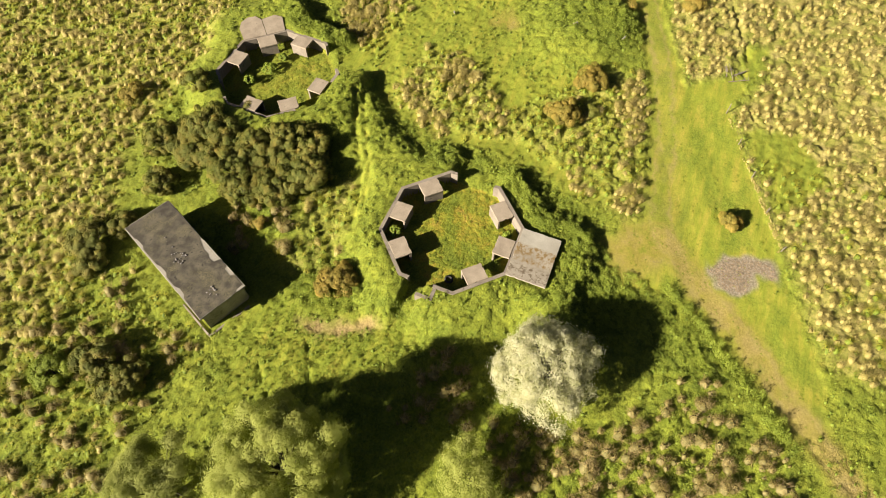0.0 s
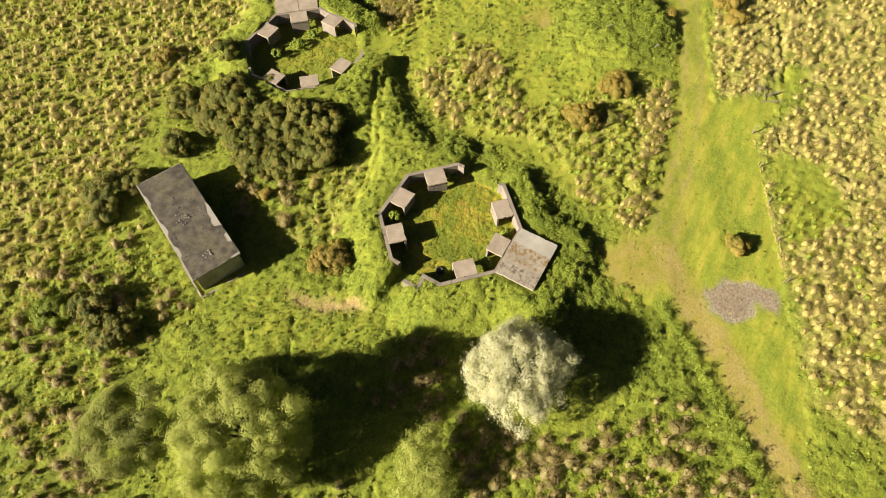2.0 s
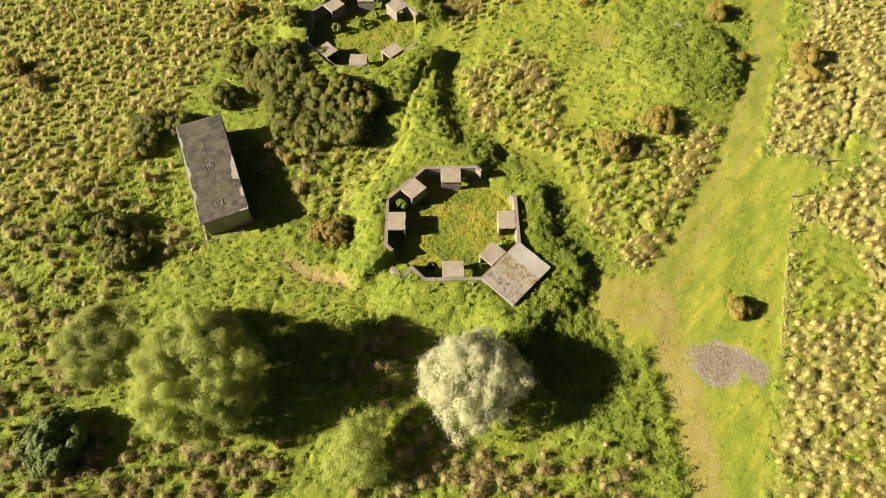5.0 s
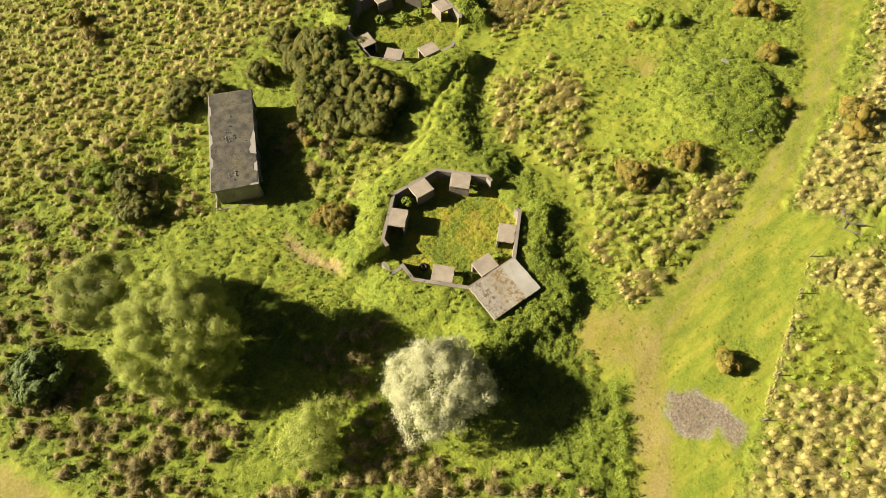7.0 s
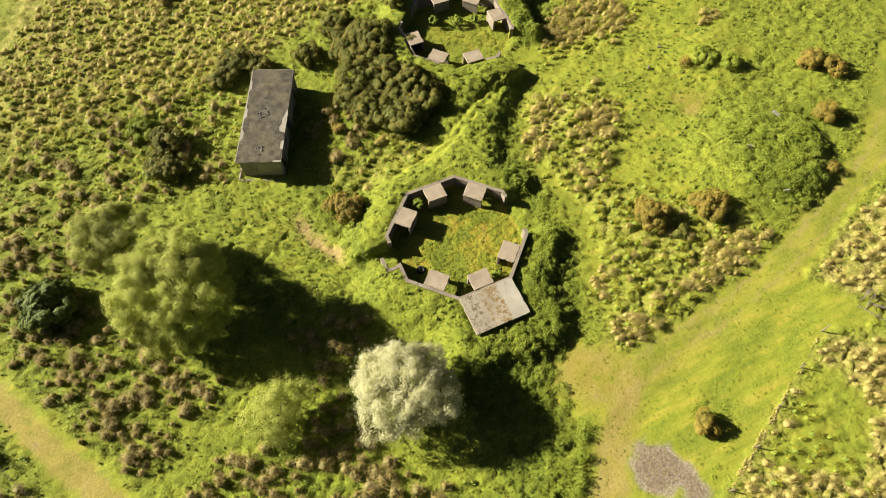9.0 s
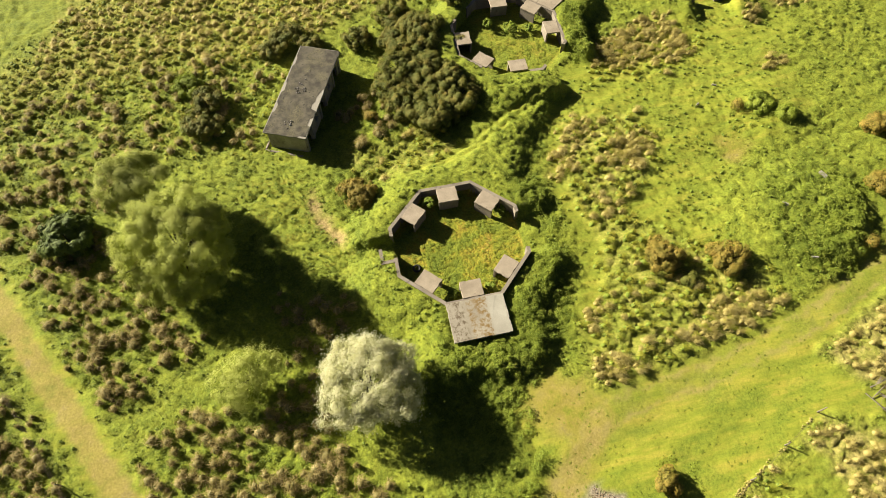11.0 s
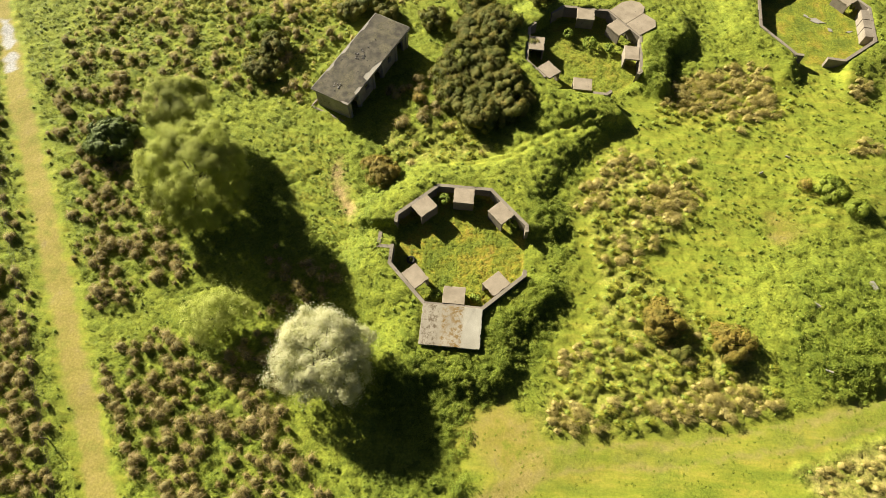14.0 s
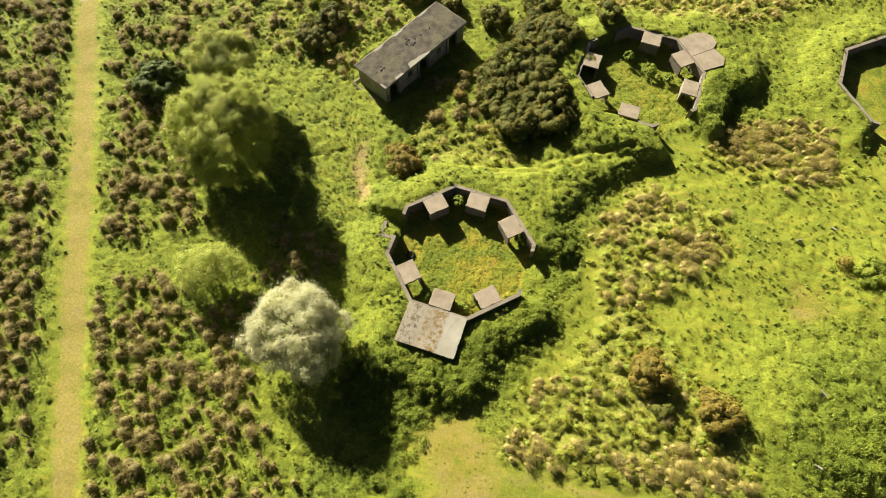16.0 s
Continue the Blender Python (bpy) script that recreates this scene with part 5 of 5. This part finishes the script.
x, y = scatter(rng, lambda x, y: 0.5 * any_of(x, y, MOWN, 0.3) * np.clip(0.6 + 0.9 * ripple(x, y, 4, 5.0), 0.1, 1), 0.55)
tufts("mown_grass", "short tufts in mown grass along the track", rng, x, y, 9, 0.03, 0.17, 0.018, GREEN, 0.4)
x, y = scatter(rng, lambda x, y: clear_of_tracks(x, y) * (1 - any_of(x, y, OLIVE_AREAS + TAN_AREAS + STRIP, 0.8)) * np.clip(0.26 + 0.6 * ripple(x, y, 6, 9.0) + 0.6 * ripple(x, y, 2.3, 3.0), 0.04, 0.85), 0.56)
tussocks("small_tussocks", "small green tussocks dotted over pasture", rng, x, y, 20, 0.17, 0.24, 0.021, GREEN, 0.5, 0.6, core_size=0.38, thatch=GREEN_CORE)
FENCE = [(25.2, -21.5), (10.0, -28.94)]
x, y = scatter(rng, lambda x, y: lane(x, y, FENCE, [0.09], 0.08), 0.16)
tussocks("fence_grass", "thin line of straw grass under the fence wire", rng, x, y, 12, 0.2, 0.12, 0.014, TAN, 0.3, 0.3, thatch=TAN_CORE)


def leaf_cover(name, label, rng, x, y, per, spread, tall, leaf, material, low=0.55):
    """Low sprawling leafage: nettles, docks and brambles in uneven heaps."""
    k = np.repeat(np.arange(len(x)), per)
    n = len(k)
    heap = np.repeat(rng.uniform(0.4, 1.3, len(x)), per)
    off = rng.normal(0, spread, (n, 2))
    r = np.hypot(off[:, 0], off[:, 1]) / spread
    px, py = x[k] + off[:, 0], y[k] + off[:, 1]
    pz = surface_height(px, py) + tall * heap * np.clip(1.1 - 0.45 * r, 0.05, 1) * rng.uniform(low, 1.0, n)
    v, f = leaves_at(np.stack([px, py, pz], 1), np.concatenate([off / spread * 0.7, np.full((n, 1), 0.7)], 1) + rng.normal(0, 0.35, (n, 3)) + np.array([-0.3, 0.24, 0.1]), leaf * rng.uniform(0.6, 1.4, n), rng, 1.2)
    return tagged(quick_mesh(name, v, [f], material), label, "undergrowth", kind="stuff")


x, y = scatter(rng, lambda x, y: any_of(x, y, DARK_AREAS, 0.8) * np.clip(0.8 + 0.5 * ripple(x, y, 3, 2.0), 0.35, 1), 0.52)
leaf_cover("nettle_beds", "green nettles and brambles heaped on the bank", rng, x, y, 110, 0.28, 0.27, 0.044, NETTLE, 0.5)
BRAMBLES = [[(27.5, -8.2), (33.0, -10.4), (38.5, -6.0), (40.5, -1.5), (37.5, 2.0), (31.0, 0.5), (28.0, -3.0)], [(33.0, 10.6), (37.8, 9.2), (38.2, 6.4), (33.5, 6.2), (31.8, 8.4)]]
x, y = scatter(rng, lambda x, y: any_of(x, y, BRAMBLES, 1.2) * np.clip(0.16 + 0.7 * ripple(x, y, 3.4, 6.0), 0.03, 0.6), 0.62)
leaf_cover("bramble_patches", "low green brambles over the mound", rng, x, y, 40, 0.24, 0.3, 0.045, GREEN, 0.4)


x, y = scatter(rng, lambda x, y: 0.7 * any_of(x, y, BROWN_AREAS[2:], 1.0) * clear_of_tracks(x, y) * (ripple(x, y, 5, 8.0) > 0.12), 0.75)
leaf_cover("dock_patches", "leafy green docks and nettles among brown rushes", rng, x, y, 30, 0.26, 0.38, 0.05, NETTLE)
x, y = scatter(rng, lambda x, y: lane(x, y, HEDGE, [0.5] * 4, 0.4) * np.clip(0.7 + 0.8 * ripple(x, y, 3, 2.0), 0.3, 1), 0.5)
leaf_cover("bramble_hedge", "dense green bramble hedge along the track's edge", rng, x, y, 150, 0.25, 0.75, 0.042, NETTLE, 0.1)


WEEDS = [(3.2, -28.6), (7.4, -31.4), (12.2, -27.6), (14.6, -24.4), (11.6, -20.6), (9.8, -23.2), (10.0, -27.4), (7.6, -29.4)]
x, y = scatter(rng, lambda x, y: within(x, y, WEEDS, 0.6) * np.clip(0.35 + 0.8 * ripple(x, y, 2.6, 4.0), 0, 0.8), 0.55)
leaf_cover("low_weeds", "low green weeds in mown grass round the gravel", rng, x, y, 26, 0.2, 0.24, 0.04, NETTLE)


def floor_growth():
    """Weeds and grass on the floors of the emplacements."""
    rng = np.random.default_rng(17)
    for ring, n, material, label in ((RING_A, 900, GREEN, "short weedy grass on the emplacement floor"), (RING_B, 900, GREEN, "short weedy grass on the emplacement floor"), (RING_A, 60, LUSH, "low green weeds on the emplacement floor")):
        u, v = rng.uniform(-5.7, 5.7, n), rng.uniform(-5.7, 5.7, n)
        keep = octagon(u, v) < 5.6
        if material is LUSH:
            keep &= (np.hypot(u - 1.4, v - 0.3) < 1.5) | (np.hypot(u - 0.2, v + 0.2) < 0.5)
        u, v = u[keep], v[keep]
        c, s = math.cos(radians(ring[2])), math.sin(radians(ring[2]))
        tufts("floor_grass", label, rng, ring[0] + u * c - v * s, ring[1] + u * s + v * c, 12, 0.08, 0.25, 0.019, material, 0.3)


floor_growth()


# ---- loose and small things ----
def torus(bm, big, small, sides=20, rings=8):
    loops = [[bm.verts.new(((big + small * math.cos(b)) * math.cos(a), (big + small * math.cos(b)) * math.sin(a), small * math.sin(b) * 1.1)) for b in (2 * math.pi * j / rings for j in range(rings))] for a in (2 * math.pi * i / sides for i in range(sides))]
    for i in range(sides):
        for j in range(rings):
            bm.faces.new((loops[i][j], loops[(i + 1) % sides][j], loops[(i + 1) % sides][(j + 1) % rings], loops[i][(j + 1) % rings]))


def tyre():
    bm = bmesh.new()
    torus(bm, 0.3, 0.11)
    ob = link("tyre", bm, RUBBER, smooth=True)
    ob.matrix_world = pose(-4.3, -1.6, FLOOR_A + 0.10, 8, 4, 0)
    tagged(ob, "old black tyre lying on the emplacement's grass floor", "tyre")


tyre()


def pebbles(name, label, category, places, size, material, seed, lift=0.0):
    """A loose heap of angular stones as one scatter."""
    rng = random.Random(seed)
    bm = bmesh.new()
    for px, py, pz in places:
        s = size * rng.uniform(0.5, 1.3)
        vs = bmesh.ops.create_icosphere(bm, subdivisions=1, radius=s)["verts"]
        m = Matrix.Translation((px, py, pz + lift + s * 0.3)) @ Euler([rng.uniform(0, 6) for _ in range(3)]).to_matrix().to_4x4() @ Matrix.Diagonal((rng.uniform(0.7, 1.3), rng.uniform(0.5, 1.0), rng.uniform(0.35, 0.7), 1))
        bmesh.ops.transform(bm, matrix=m, verts=vs)
    return tagged(link(name, bm, material), label, category, kind="stuff")


rr = random.Random(8)
roof_z = 2.87
for at, n, wide in (((-12.35, 20.3), 22, 0.55), ((-14.05, 16.1), 14, 0.4), ((-11.3, 22.4), 3, 0.5)):
    pebbles("roof_rubble", "small heap of loose concrete rubble on the felt roof", "rubble", [(at[0] + rr.gauss(0, wide * 0.6), at[1] + rr.gauss(0, wide * 0.6), roof_z) for _ in range(n)], 0.095, STONE, n)
stones = []
while len(stones) < 1300:
    px, py = rr.uniform(3.5, 9.8), rr.uniform(-29.2, -22.2)
    if polygon_edge(np.array(px), np.array(py), GRAVEL[0]) < -0.1 - 0.35 * rr.random() and math.hypot(px - 6.2, py + 27.4) > 0.5 + 0.7 * rr.random():
        stones.append((px, py, float(surface_height(px, py))))
pebbles("gravel", "grey crushed stone spread on the grass", "gravel", stones, 0.05, CRUSHED, 4)


def post(at, tall, label, seed, name="fence_post", group="fence posts"):
    rng = random.Random(seed)
    z = float(surface_height(*at))
    bm = bmesh.new()
    tube(bm, [(0, 0, -0.4), (0.01, 0.0, tall * 0.5), (rng.uniform(-0.05, 0.05), rng.uniform(-0.05, 0.05), tall)], [0.04, 0.037, 0.032], 7)
    ob = link(name, bm, TIMBER)
    ob.matrix_world = pose(at[0], at[1], z)
    return tagged(ob, label, "post", group)


def wires(points, heights, label):
    bm = bmesh.new()
    for h in heights:
        tube(bm, [(px, py, float(lie(px, py)) + 0.15 + h) for px, py in points], [0.006] * len(points), 4)
    tagged(link("fence_wire", bm, WIRE), label, "fence wire")


line = [(25.2 - 3.8 * i, -21.5 - 1.86 * i) for i in range(5)]
for i, at in enumerate(line):
    post(at, 1.4 if i == 0 else 0.95, "grey timber fence post in long grass", i)
wires(line, (0.5, 0.9), "rusty strands of wire along the field fence")
west = [(-27.8 - 3.74 * i, -26.5 + 6.16 * i) for i in range(8)]
for i, at in enumerate(west):
    post(at, 1.0, "grey timber fence post beside the track", 40 + i)
wires(west, (0.45, 0.8, 1.1), "rusty strands of wire beside the track")


def white_stone(at, size, turn, seed, label="pale slab of concrete lying in the grass"):
    rng = random.Random(seed)
    bm = bmesh.new()
    box(bm, -size, size, -size * 0.35, size * 0.35, -0.15, 0.16, 0.04, wear=0.05, rng=rng)
    ob = link("concrete_fragment", bm, PALE)
    ob.matrix_world = pose(at[0], at[1], float(surface_height(*at)) + 0.05, rng.uniform(-8, 8), rng.uniform(-8, 8), turn)
    tagged(ob, label, "rubble", "concrete fragments")


for i, (at, size, turn) in enumerate([((36.7, -0.5), 0.45, -60), ((31.2, -3.0), 0.32, -40), ((31.4, -8.7), 0.3, -20), ((28.7, 11.0), 0.22, 30), ((31.6, 13.2), 0.26, -30)]):
    white_stone(at, size, turn, i)


def floor_patch(at, size, turn, seed):
    """A flush, broken patch of pale screed showing through the grass."""
    rng = random.Random(seed)
    bm = bmesh.new()
    outline = [(size * (1.5 if i % 5 == 0 else 0.8) * rng.uniform(0.6, 1.1) * math.cos(i * 0.524), size * 0.55 * rng.uniform(0.6, 1.2) * math.sin(i * 0.524)) for i in range(12)]
    prism(bm, outline, -0.1, 0.02)
    ob = link("screed_patch", bm, PALE)
    ob.matrix_world = pose(at[0], at[1], float(surface_height(*at)) + 0.03, 0, 0, turn)
    tagged(ob, "pale broken screed patch in the pit's mossy floor", "rubble", "screed patches")


for i, (at, size, turn) in enumerate([((37.5, 32.6), 0.75, -15), ((38.9, 31.3), 0.4, -50), ((41.0, 31.2), 0.3, 20), ((36.6, 33.2), 0.35, -40)]):
    floor_patch(at, size, turn, 20 + i)


def dead_branches():
    """Grey fallen branches by the gateway."""
    rng = random.Random(77)
    for i in range(8):
        at = (30.6 + rng.uniform(-1.0, 0.6), -20.9 + rng.uniform(-0.7, 0.7))
        bm = bmesh.new()
        a, long_ = rng.uniform(-1.4, 0.8), rng.uniform(0.9, 2.4)
        end = (math.cos(a) * long_, math.sin(a) * long_, rng.uniform(0.1, 0.6))
        tube(bm, [(0, 0, 0.05), (end[0] * 0.5, end[1] * 0.5 + rng.uniform(-0.15, 0.15), end[2] * 0.6 + 0.1), end], [0.03, 0.022, 0.01], 6)
        for _ in range(3):
            f = rng.uniform(0.3, 0.9)
            tube(bm, [(end[0] * f, end[1] * f, end[2] * f + 0.05), (end[0] * f + rng.uniform(-0.5, 0.5), end[1] * f + rng.uniform(-0.5, 0.5), end[2] * f + rng.uniform(0.1, 0.5))], [0.018, 0.008], 5)
        ob = link("fallen_branch", bm, TIMBER)
        ob.matrix_world = pose(at[0], at[1], float(surface_height(*at)))
        tagged(ob, "bare grey fallen branch lying in long grass", "branch", "fallen branches")


dead_branches()
